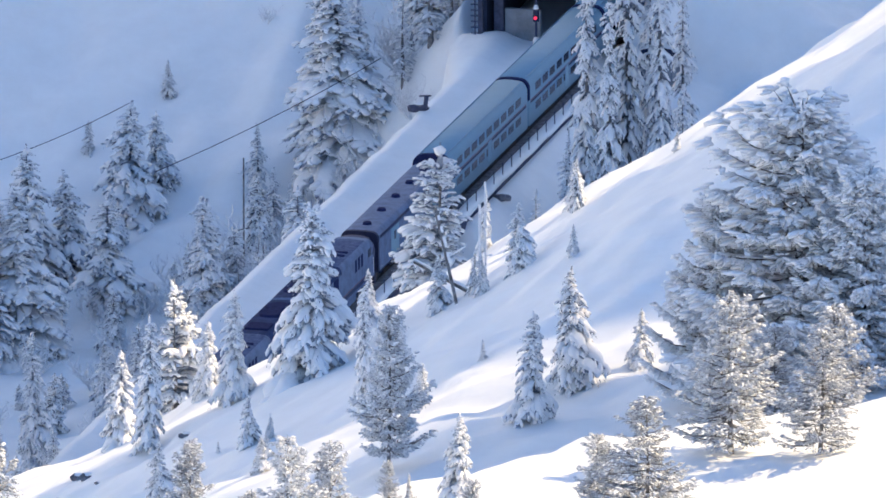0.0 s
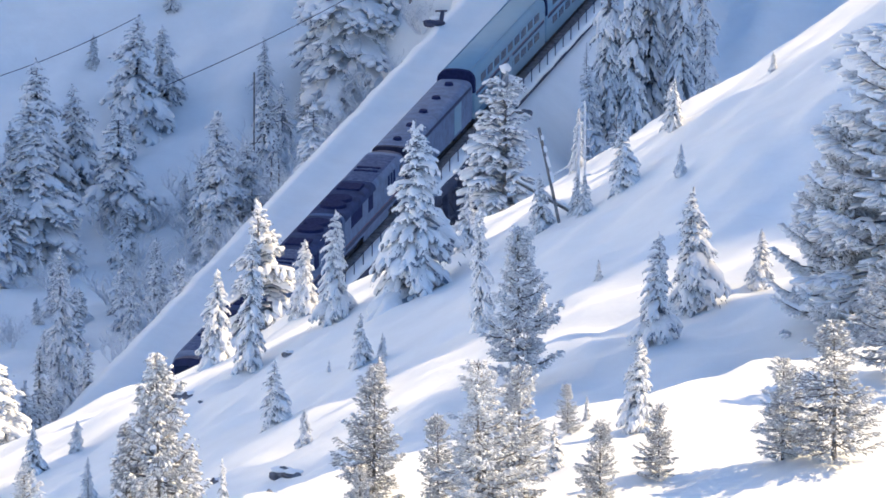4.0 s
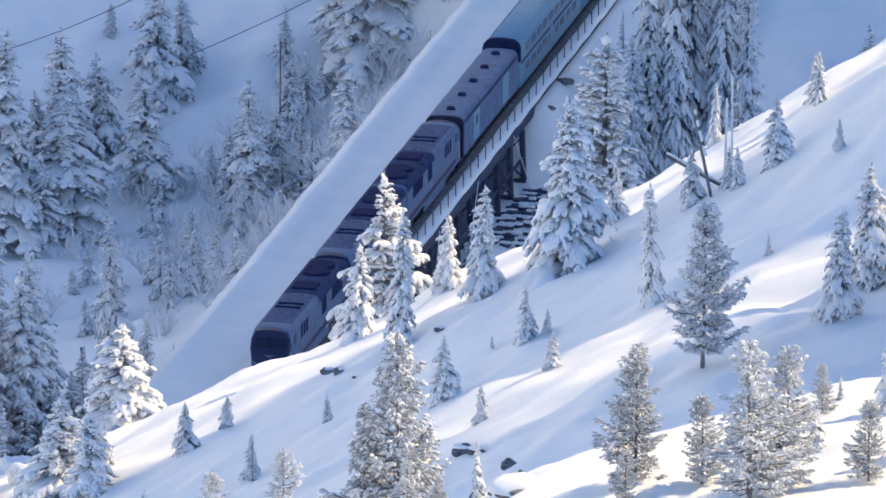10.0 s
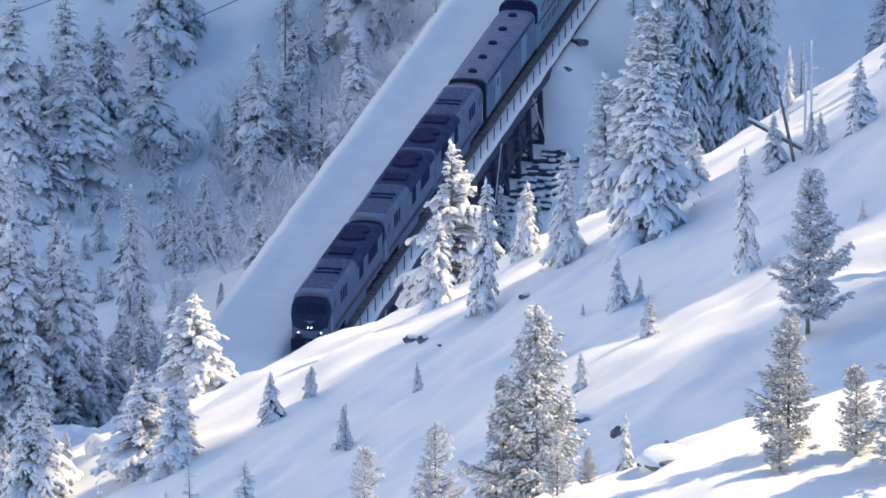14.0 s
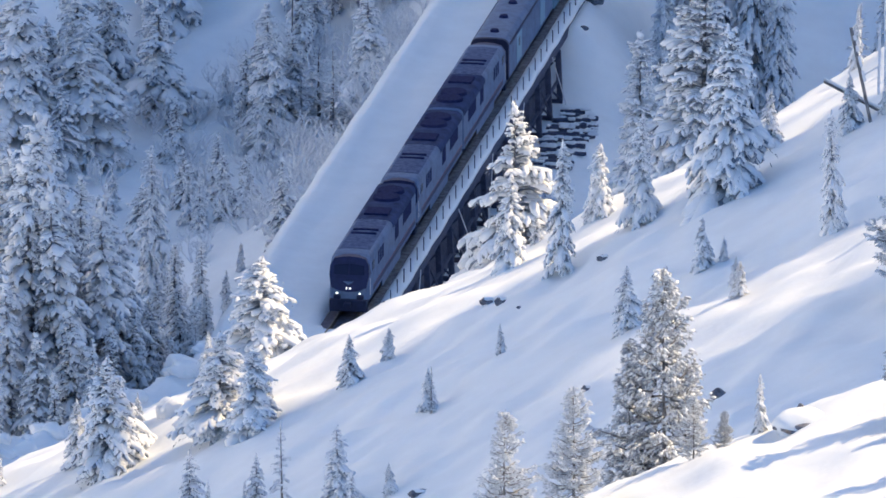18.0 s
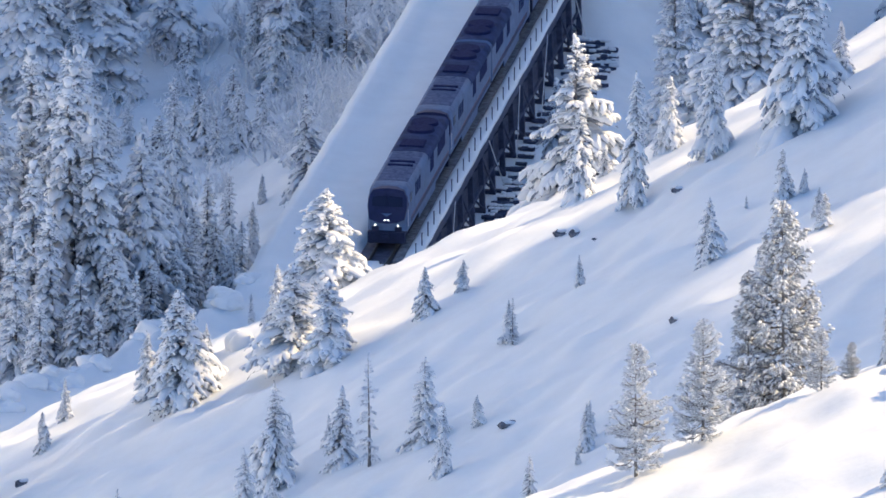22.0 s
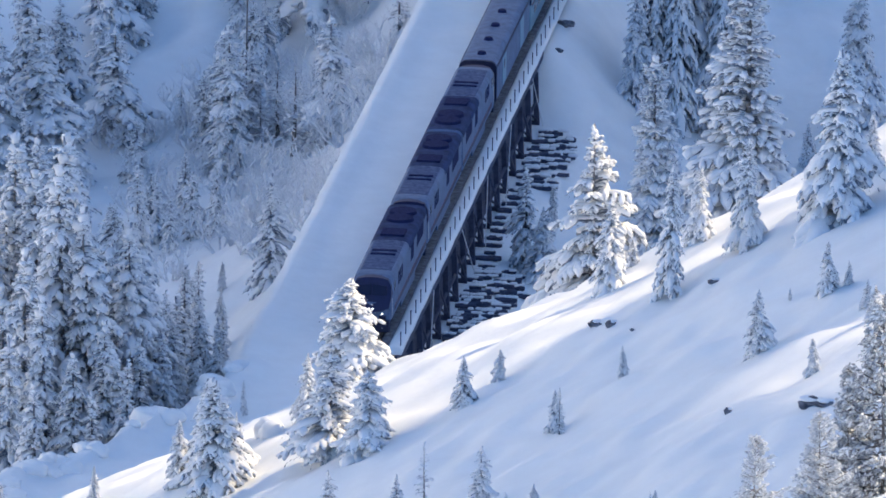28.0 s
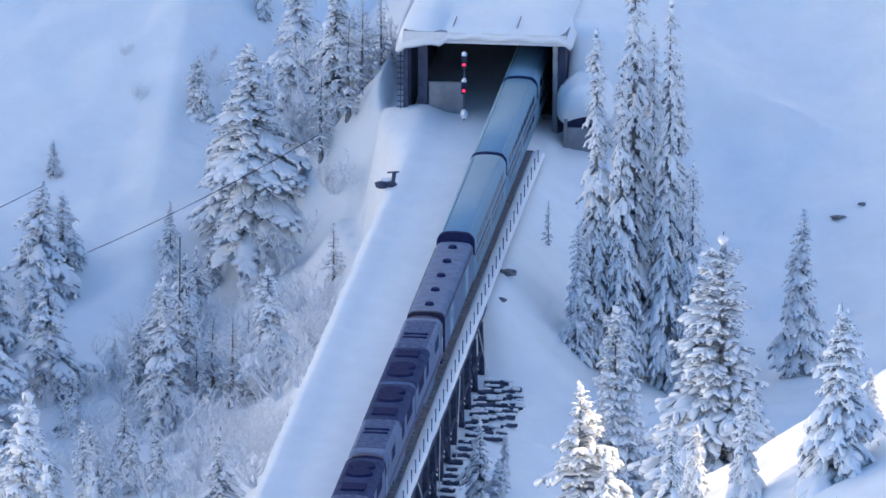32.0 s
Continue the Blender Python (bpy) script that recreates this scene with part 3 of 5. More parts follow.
def coach():
    root = thing("bilevel_coach", label="tall stainless two-level railway coach with a smooth curved roof", category="railway car", group="two-level coaches")
    ln = 25.6
    secs = [(0.0, 1.50, 0.85, 4.55, 0.75, 0.0), (0.15, 1.55, 0.8, 4.8, 0.85, 0.0), (ln - 0.15, 1.55, 0.8, 4.8, 0.85, 0.0), (ln, 1.50, 0.85, 4.55, 0.75, 0.0)]
    mesh_part("body", *shell(secs, 6), M_STAINLESS, root, "bright stainless body", smooth=True)
    mesh_part("end_arch", *shell([(-0.05, 1.555, 3.0, 4.83, 0.85, 0.0), (0.42, 1.56, 3.0, 4.835, 0.85, 0.0)], 6), M_ROOFDARK, root, "dark end cap")
    for s in (-1, 1):
        for z0, z1 in ((1.75, 2.35), (3.35, 4.0)):
            for k in range(9):
                part("window", boxed(s * 1.53, s * 1.57, 2.3 + 2.4 * k, 4.0 + 2.4 * k, z0, z1, 0.02), M_GLASS, root)
        part("side_stripe", boxed(s * 1.545, s * 1.562, 0.6, ln - 0.6, 2.65, 2.85), M_BLUE, root, "dark blue stripe")
        part("side_stripe", boxed(s * 1.545, s * 1.560, 0.6, ln - 0.6, 2.88, 2.95), M_RED, root, "thin red stripe")
        part("side_door", boxed(s * 1.535, s * 1.575, 12.3, 13.5, 1.0, 2.9, 0.02), M_STAINLESS, root)
        part("roof_rib", boxed(s * 1.05, s * 1.10, 0.6, ln - 0.6, 4.66, 4.80), M_STAINLESS, root, "bright roof edge rib")
    part("underframe", boxed(-1.3, 1.3, 1, ln - 1, 0.5, 0.82), M_DARK, root)
    truck(root, 3.2, 2, 1.25)
    truck(root, ln - 3.2, 2, 1.25)
    return root


FRONT = 8.5
loco = locomotive()
loco.matrix_basis = pose(0, FRONT, 0)
copy_thing(loco, pose(0, FRONT + 21.1, 0))
copy_thing(loco, pose(0, FRONT + 63.1, 0, 0, 0, 180))
bag = baggage_car()
bag.matrix_basis = pose(0, FRONT + 63.6, 0)
car = coach()
car.matrix_basis = pose(0, FRONT + 86.0, 0)
copy_thing(car, pose(0, FRONT + 111.9, 0))
copy_thing(car, pose(0, FRONT + 137.8, 0))

# ---- snow shed ----
shed = thing("snow_shed", label="concrete snow shed over the track with snow-laden roof and dark mouth", category="tunnel")
PY = 150.0
# inner walls take the navy colour that paints in the mouth's shade
part("side_wall", boxed(-10.3, -9.75, PY + 0.4, 205, -2, 7.0), M_MOUTH_SHADE, shed)
part("side_wall", boxed(2.95, 3.6, PY, 205, -7, 7.0), M_MOUTH_SHADE, shed, "wall beside the line with the mouth's shade in its colour")
part("roof_slab", boxed(-10.4, 3.7, PY - 0.3, 205, 7.003, 7.7), M_CONCRETE, shed)
part("header_beam", boxed(-10.4, 3.7, PY - 0.5, PY - 0.303, 6.85, 7.75), M_WHITE, shed, "pale snow-rimed header beam")
part("back_wall", boxed(-10.3, 3.6, 205, 205.6, -3, 7.0), M_MOUTH_SHADE, shed)
part("floor", boxed(-9.75, 2.95, PY + 3, 205, -0.5, -0.1), M_ROCK, shed)
v, f = [], []
nx2, ny2 = 24, 30
sr = random.Random(3)
for j in range(ny2 + 1):
    for i in range(nx2 + 1):
        x, y = -11.0 + 15.3 * i / nx2, PY - 0.9 + 56 * j / ny2
        ex = min(i, nx2 - i) / 2.0
        ey = j / 1.0
        h = 1.5 * (1 - math.exp(-1.6 * ex)) * (1 - math.exp(-1.3 * ey))
        thick = 1.0 if x < -7.5 else 0.35 if y < PY + 3 else 0.7
        drop = -1.1 * math.exp(-ey * 1.5) * (1 if x < -6.8 else 0.15) - 0.9 * math.exp(-ex * 2)
        v.append((x, y, 7.72 + h * thick + 0.12 * math.sin(1.7 * x + 0.9 * y) * min(1, ex) + drop * 0.8))
for j in range(ny2):
    for i in range(nx2):
        a = j * (nx2 + 1) + i
        f.append((a, a + 1, a + nx2 + 2, a + nx2 + 1))
roof_snow = mesh_part("roof_snow", v, f, M_SNOW, shed, "thick overhanging roof snow", smooth=True)
sol = roof_snow.modifiers.new("thick", "SOLIDIFY")
sol.thickness = 0.35
sol.offset = -1
for x in (-6.1, -0.6):
    part("roof_seam", beam((x, PY + 0.2, 8.20), (x, PY + 2.7, 8.30), 0.07), M_TIMBER, shed)
    part("roof_seam", beam((x, PY + 2.7, 8.30), (x, PY + 12, 8.86), 0.07), M_TIMBER, shed)
part("gable_post", boxed(2.55, 2.93, PY - 0.45, PY - 0.003, -3, 6.85), M_CONCRETE, shed, "pale concrete corner post")
part("gable_post", boxed(-10.35, -9.95, PY - 0.3, PY + 0.39, -2, 6.85), M_TIMBER, shed)
part("low_wall", boxed(-8.3, -5.2, PY + 1.0, PY + 1.5, -0.5, 3.0, 0.05), M_CONCRETE, shed, "low grey concrete wall inside the mouth")
part("inner_post", boxed(-9.2, -8.4, PY + 0.8, PY + 1.6, -0.5, 6.9), M_TIMBER, shed)
part("ladder_rail", beam((-10.55, PY - 0.5, -0.2), (-10.55, PY - 0.5, 6.6), 0.09), M_STEEL, shed)
for k in range(12):
    part("ladder_rung", beam((-10.9, PY - 0.55, 0.1 + 0.5 * k), (-10.3, PY - 0.55, 0.1 + 0.5 * k), 0.09), M_STEEL, shed)
hut = thing("equipment_hut", label="small dark equipment hut under a thick snow cap", category="hut")
part("wall", boxed(3.7, 7.2, PY - 2.5, PY + 1.5, -3.5, 0.2, 0.03), M_CONCRETE, hut)
# solid dark band in place of the shaded gap below the cap
part("recess_shade", boxed(3.8, 7.1, PY - 2.3, PY + 1.4, 0.203, 1.2), M_DARK, hut, "dark block painting the shaded gap under the snow")
part("corner_post", boxed(3.75, 4.05, PY - 2.7, PY - 2.503, -3.5, 1.6), M_CONCRETE, hut)
bm = bmesh.new()
bmesh.ops.create_uvsphere(bm, u_segments=20, v_segments=12, radius=1)
for vert in bm.verts:
    vert.co = Vector((5.4 + 2.5 * math.copysign(abs(vert.co.x) ** 0.7, vert.co.x), PY - 0.4 + 3.2 * vert.co.y, 1.9 + (2.3 if vert.co.z > 0 else 1.2) * math.copysign(abs(vert.co.z) ** 0.7, vert.co.z) + 0.35 * math.sin(4 * vert.co.x + 1) + 0.3 * math.sin(5 * vert.co.y)))
cap_ob = part("snow_cap", bm, M_SNOW, hut, "bulging snow cap")
cap_ob.data.polygons.foreach_set("use_smooth", [True] * len(cap_ob.data.polygons))

signal = thing("railway_signal", -5.0, PY - 1.2, -0.3, 0, "snow-capped mast signal with two red lamps", "signal")
part("mast", beam((0, 0, 0), (0, 0, 6.6), 0.16), M_STEEL, signal)
for z in (3.4, 5.7):
    head = part("signal_head", boxed(-0.26, 0.26, -0.2, 0.12, z - 0.55, z + 0.55, 0.12), M_DARK, signal, "black signal head")
    bm = bmesh.new()
    bmesh.ops.create_cone(bm, segments=16, radius1=0.13, radius2=0.13, depth=0.08, cap_ends=True, matrix=Matrix.Translation((0, -0.24, z - 0.18)) @ Matrix.Rotation(math.pi / 2, 4, "X"))
    part("lens", bm, M_SIGNAL, head, "glowing red lens")
    bm = bmesh.new()
    bmesh.ops.create_uvsphere(bm, u_segments=12, v_segments=8, radius=0.22)
    for vert in bm.verts:
        vert.co = Vector((vert.co.x * 1.1, vert.co.y * 1.1 - 0.05, z + 0.62 + vert.co.z * (1.5 if vert.co.z > 0 else 0.5)))
    part("visor", boxed(-0.2, 0.2, -0.5, -0.2, z + 0.0, z + 0.06), M_DARK, head)
    part("snow_cap", bm, M_CLUMP, signal, "snow heaped on the head")
bm = bmesh.new()
bmesh.ops.create_uvsphere(bm, u_segments=12, v_segments=8, radius=0.32)
for vert in bm.verts:
    vert.co.z = vert.co.z * 1.4 + 1.1
part("base_snow", bm, M_CLUMP, signal)


# ---- conifers ----
def blob(verts, faces, c, along, side, up, a, b, h, rng, n=6, rings=3):
    """A drooping clump: a lumpy pad that tapers along its branch."""
    start = len(verts)
    for i in range(rings + 1):
        u = i / rings
        w = b * (0.35 + 1.1 * u - 1.25 * u * u * u * u) * rng.uniform(0.8, 1.2)
        mid = c + along * (a * u) - up * (0.16 * a * u * u)
        for k in range(n):
            g = 2 * math.pi * k / n
            p = mid + side * (w * math.cos(g) * rng.uniform(0.75, 1.2)) + up * (h * math.sin(g) * (0.55 + 0.9 * u * (1.15 - u)) * rng.uniform(0.7, 1.3))
            verts.append(p)
    for i in range(rings):
        for k in range(n):
            q = start + i * n
            faces.append((q + k, q + (k + 1) % n, q + n + (k + 1) % n, q + n + k))
    faces.append(tuple(start + k for k in range(n))[::-1])
    faces.append(tuple(start + rings * n + k for k in range(n)))


def fringe(verts, faces, c, along, side, up, a, b, rng, count):
    """Hanging twig tips under a branch."""
    for _ in range(count):
        u, s = rng.uniform(0.1, 1.05), rng.uniform(-1, 1)
        p = c + along * (a * u) - up * (0.16 * a * u * u) + side * (b * s * 0.95)
        ln, wd = rng.uniform(0.10, 0.24) * (0.6 + 0.25 * a), rng.uniform(0.03, 0.06) * (0.8 + 0.2 * a)
        d = (along * rng.uniform(0.2, 0.9) + side * (0.6 * s) - up * rng.uniform(0.5, 1.1)).normalized()
        t = side * wd if rng.random() < 0.5 else along * wd
        i = len(verts)
        verts += [p - t, p + t, p + d * ln, p + d * ln * 0.5 + up * wd]
        faces += [(i, i + 1, i + 2), (i, i + 2, i + 3), (i + 1, i + 3, i + 2)]


def trunk_mesh(height, r0, stem, rng, n=7):
    tv, tf = [], []
    for i in range(9):
        u = i / 8
        for k in range(n):
            g = 2 * math.pi * k / n
            rr = r0 * (1 - 0.93 * u) * (1.35 if i == 0 else 1) * rng.uniform(0.9, 1.1)
            tv.append(stem(u) + Vector((rr * math.cos(g), rr * math.sin(g), -0.6 if i == 0 else 0)))
    for i in range(8):
        for k in range(n):
            tf.append((i * n + k, i * n + (k + 1) % n, (i + 1) * n + (k + 1) % n, (i + 1) * n + k))
    tf.append(tuple(range(8 * n, 9 * n)))
    return tv, tf


def tree_meshes(pieces):
    out = []
    for name, v, f, m in pieces:
        mm = bpy.data.meshes.new(name)
        mm.from_pydata(v, [], f)
        mm.materials.append(m)
        mm.polygons.foreach_set("use_smooth", [name == "bough_snow"] * len(mm.polygons))
        out.append((name, mm))
    return out


def bowed_pad(verts, faces, path, side, s0, s1, rings, n, wide, thick, lift, rng):
    """A lumpy pad along a bowed branch, rounded at both ends."""
    start = len(verts)
    for i in range(rings + 1):
        q = i / rings
        s = s0 + (s1 - s0) * q
        swell = max(0.12, (0.25 + q) ** 0.5 * (1 - q ** 5) + 0.10)
        w, h = wide * swell * rng.uniform(0.72, 1.25), thick * swell * rng.uniform(0.75, 1.25)
        mid = path(s) + Vector((0, 0, lift * (1 - 0.5 * q))) + side * (wide * rng.uniform(-0.22, 0.22))
        for k in range(n):
            g = 2 * math.pi * k / n
            verts.append(mid + side * (w * math.cos(g) * rng.uniform(0.85, 1.15)) + Vector((0, 0, h * math.sin(g) * (1.0 if math.sin(g) > 0 else 0.7))))
    for i in range(rings):
        for k in range(n):
            q = start + i * n
            faces.append((q + k, q + (k + 1) % n, q + n + (k + 1) % n, q + n + k))
    faces.append(tuple(start + k for k in range(n))[::-1])
    faces.append(tuple(start + rings * n + k for k in range(n)))


def bough(bv, bf, sv, sf, c, g, a, rise, droop, b, load, rng, twigs):
    """One bowed branch: dark needles, side sprays, and the snow pads lying along both."""
    out, side = Vector((math.cos(g), math.sin(g), 0)), Vector((-math.sin(g), math.cos(g), 0))

    def path(s):
        return c + out * (a * s * (1 - 0.12 * s)) + Vector((0, 0, a * (rise * s - droop * s * s)))

    bowed_pad(bv, bf, path, side, 0.02, 1.03, 3, 5, b * 0.85, b * 0.34, -0.04 * a, rng)
    fringe(bv, bf, c + Vector((0, 0, -0.3 * b)), (path(1) - c).normalized(), side, Vector((0, 0, 1)), a, b * 1.5, rng, int(3 + 3 * min(a, 2.5)))
    if rng.random() < 0.35 + load:
        bowed_pad(sv, sf, path, side, rng.uniform(0.05, 0.3), rng.uniform(0.86, 1.05), 5, 6, b * rng.uniform(0.68, 1.02), b * (0.36 + 0.27 * load), 0.20 * b, rng)
    for j in range(twigs):
        s = 0.22 + 0.72 * (j + rng.uniform(0.1, 0.9)) / twigs
        sg = 1 if j % 2 else -1
        turn = rng.uniform(0.5, 1.15)
        ln = a * (0.16 + 0.26 * (1 - s)) * rng.uniform(0.7, 1.3) + 0.08
        d = (out * math.cos(turn) + side * (sg * math.sin(turn)) + Vector((0, 0, rise - 2 * droop * s - rng.uniform(0.0, 0.5)))).normalized()
        sd = d.cross(Vector((0, 0, 1))).normalized()
        u2 = sd.cross(d)
        p = path(s) + Vector((0, 0, -0.1 * b))
        blob(bv, bf, p, d, sd, u2, ln, ln * 0.30, ln * 0.16, rng, 5, 2)
        if rng.random() < 0.25 + load:
            k = ln * rng.uniform(0.82, 1.06)
            blob(sv, sf, p + u2 * (0.14 * ln) + d * (0.12 * ln), d, sd, u2, k, k * rng.uniform(0.24, 0.36) * (0.8 + 0.4 * load), k * (0.16 + 0.15 * load), rng, 6, 3)


def conifer(seed, height, radius, load, bare=0.05, gaps=0.1, taper=0.85, rise=-0.15, droop=0.4, clump=1.0, step=1.0, density=1.0, uneven=0.15, frosted=False):
    """Meshes of one fir: trunk, boughs and the snow lying on them. load: how much snow it carries, 0 to 1."""
    rng = random.Random(seed)
    sway = [rng.uniform(-1, 1) * 0.012 * height for _ in range(2)]
    ph = [rng.uniform(0, 6.28) for _ in range(4)]

    def stem(u):
        return Vector((sway[0] * math.sin(2.5 * u), sway[1] * math.sin(2.1 * u + 1), height * u))

    tv, tf = trunk_mesh(height, 0.011 * height + 0.04, stem, rng)
    bv, bf, sv, sf = [], [], [], []
    z = bare * height + 0.1
    spread = 0.0
    while z < height * 0.965:
        u = (z - bare * height) / (height * (1 - bare))
        reach = radius * (1 - u) ** taper * (0.8 + 0.2 * min(1, u * 6)) + 0.07 * radius
        reach *= 1 + uneven * math.sin(9 * u + ph[0]) * math.sin(23 * u + ph[1])
        count = max(3, int((4.4 + 2.4 * (1 - u)) * density))
        spread += rng.uniform(0.4, 1.2)
        for k in range(count):
            if rng.random() < gaps:
                continue
            g = spread + 2 * math.pi * k / count + rng.uniform(-0.4, 0.4)
            a = reach * rng.uniform(0.62, 1.2) * (1 + uneven * math.sin(g + ph[2] + 4 * u) + 0.6 * uneven * math.sin(2 * g + ph[3] - 7 * u))
            c = stem(z / height) + Vector((0, 0, rng.uniform(-0.16, 0.16) * reach))
            b = clump * (0.07 + 0.155 * a ** 0.9) * rng.uniform(0.8, 1.25)
            bough(bv, bf, sv, sf, c, g, a, rise + 0.75 * u * u + rng.uniform(-0.14, 0.14), droop * (1 - 0.45 * u) * rng.uniform(0.7, 1.3), b, load, rng, int(2.5 + 2.0 * min(a, 3.6)))
        z += (0.20 + 0.029 * height) * (1 - 0.5 * u) * rng.uniform(0.8, 1.2) * step
    top = min(0.07 * height, 1.2)
    blob(bv, bf, stem(0.95), Vector((0, 0, 1)), Vector((1, 0, 0)), Vector((0, 1, 0)), top, 0.04 + 0.010 * height ** 0.8, 0.04 + 0.010 * height ** 0.8, rng, 5, 2)
    if load > 0.35:
        for q in range(3):
            r = (0.05 + 0.022 * height ** 0.85) * (1 - 0.2 * q) * rng.uniform(0.8, 1.2)
            blob(sv, sf, stem(0.935 + 0.022 * q) + Vector((rng.uniform(-0.5, 0.5) * r, rng.uniform(-0.5, 0.5) * r, 0)), Vector((0.3, 0.1, 1)).normalized(), Vector((1, 0, -0.3)), Vector((0, 1, -0.1)), top * 0.5, r, r, rng, 6, 3)
    return tree_meshes((("trunk", tv, tf, M_BARK), ("crown", bv, bf, M_FROST if frosted else M_NEEDLE), ("bough_snow", sv, sf, M_CLUMP)))


def pine(seed, height, radius, load, bare=0.10, gaps=0.2, taper=0.7, step=1.0, tufts=1.0, size_k=1.0, needles=M_FROST, snow_k=1.0):
    """Meshes of one open pine: level limbs of uneven length with upturned tips, set with tufts of frosted needles."""
    rng = random.Random(seed)
    sway = [rng.uniform(-1, 1) * 0.02 * height for _ in range(2)]
    ph = [rng.uniform(0, 6.28) for _ in range(3)]

    def stem(u):
        return Vector((sway[0] * math.sin(2.5 * u), sway[1] * math.sin(2.1 * u + 1), height * u))

    tv, tf = trunk_mesh(height, 0.0125 * height + 0.03, stem, rng)
    bv, bf, sv, sf, wv, wf = [], [], [], [], list(tv), list(tf)
    z = bare * height
    spread = 0.0
    while z < height * 0.97:
        u = (z - bare * height) / (height * (1 - bare))
        reach = radius * (1 - u) ** taper * (0.72 + 0.28 * min(1, u * 5)) + 0.07 * radius
        spread += rng.uniform(0.4, 1.4)
        count = 4 + int(2.0 * (1 - u))
        for k in range(count):
            if rng.random() < gaps:
                continue
            g = spread + 2 * math.pi * k / count + rng.uniform(-0.45, 0.45)
            a = reach * rng.choice((0.5, 0.7, 0.85, 1.0, 1.0, 1.2)) * (1 + 0.22 * math.sin(g + ph[0] + 3 * u))
            out, side = Vector((math.cos(g), math.sin(g), 0)), Vector((-math.sin(g), math.cos(g), 0))
            c = stem(z / height)
            rise, sag = rng.uniform(-0.25, 0.05) + 0.9 * u * u, rng.uniform(0.0, 0.25)

            def path(s):
                return c + out * (a * s) + Vector((0, 0, a * (rise * s - sag * math.sin(3.0 * s) + 0.16 * s * s)))

            bowed_pad(wv, wf, path, side, 0.0, 0.95, 3, 4, 0.035 + 0.010 * a, 0.035 + 0.010 * a, 0, rng)
            for j in range(int((3 + 6.0 * a) * tufts)):
                s = 0.18 + 0.86 * rng.random() ** 0.75
                wide = (0.10 + 0.24 * a) * (1.12 - 0.85 * s)
                off = rng.uniform(-1, 1)
                p = path(s) + side * (off * wide) + Vector((0, 0, rng.uniform(-0.10, 0.10) - 0.12 * abs(off) * wide))
                g2 = g + 0.9 * off + rng.uniform(-0.5, 0.5)
                d = Vector((math.cos(g2), math.sin(g2), rng.uniform(-0.35, 0.35))).normalized()
                sd = d.cross(Vector((0, 0, 1))).normalized()
                u2 = sd.cross(d)
                size = rng.uniform(0.24, 0.46) * (0.75 + 0.05 * min(a, 5)) * size_k
                blob(bv, bf, p, d, sd, u2, size, size * 0.30, size * 0.17, rng, 5, 2)
                fringe(bv, bf, p, d, sd, u2, size * 1.3, size * 0.7, rng, 3)
                if rng.random() < load:
                    k2 = size * rng.uniform(0.6, 1.05) * snow_k
                    blob(sv, sf, p + u2 * (0.13 * size), d, sd, u2, k2, k2 * 0.34, k2 * 0.20, rng, 5, 2)
        z += (0.16 + 0.030 * height) * (1 - 0.45 * u) * rng.uniform(0.75, 1.25) * step
    blob(bv, bf, stem(0.96), Vector((0, 0, 1)), Vector((1, 0, 0)), Vector((0, 1, 0)), 0.05 * height, 0.08, 0.08, rng, 5, 2)
    return tree_meshes((("trunk", wv, wf, M_BARK), ("crown", bv, bf, needles), ("bough_snow", sv, sf, M_CLUMP)))


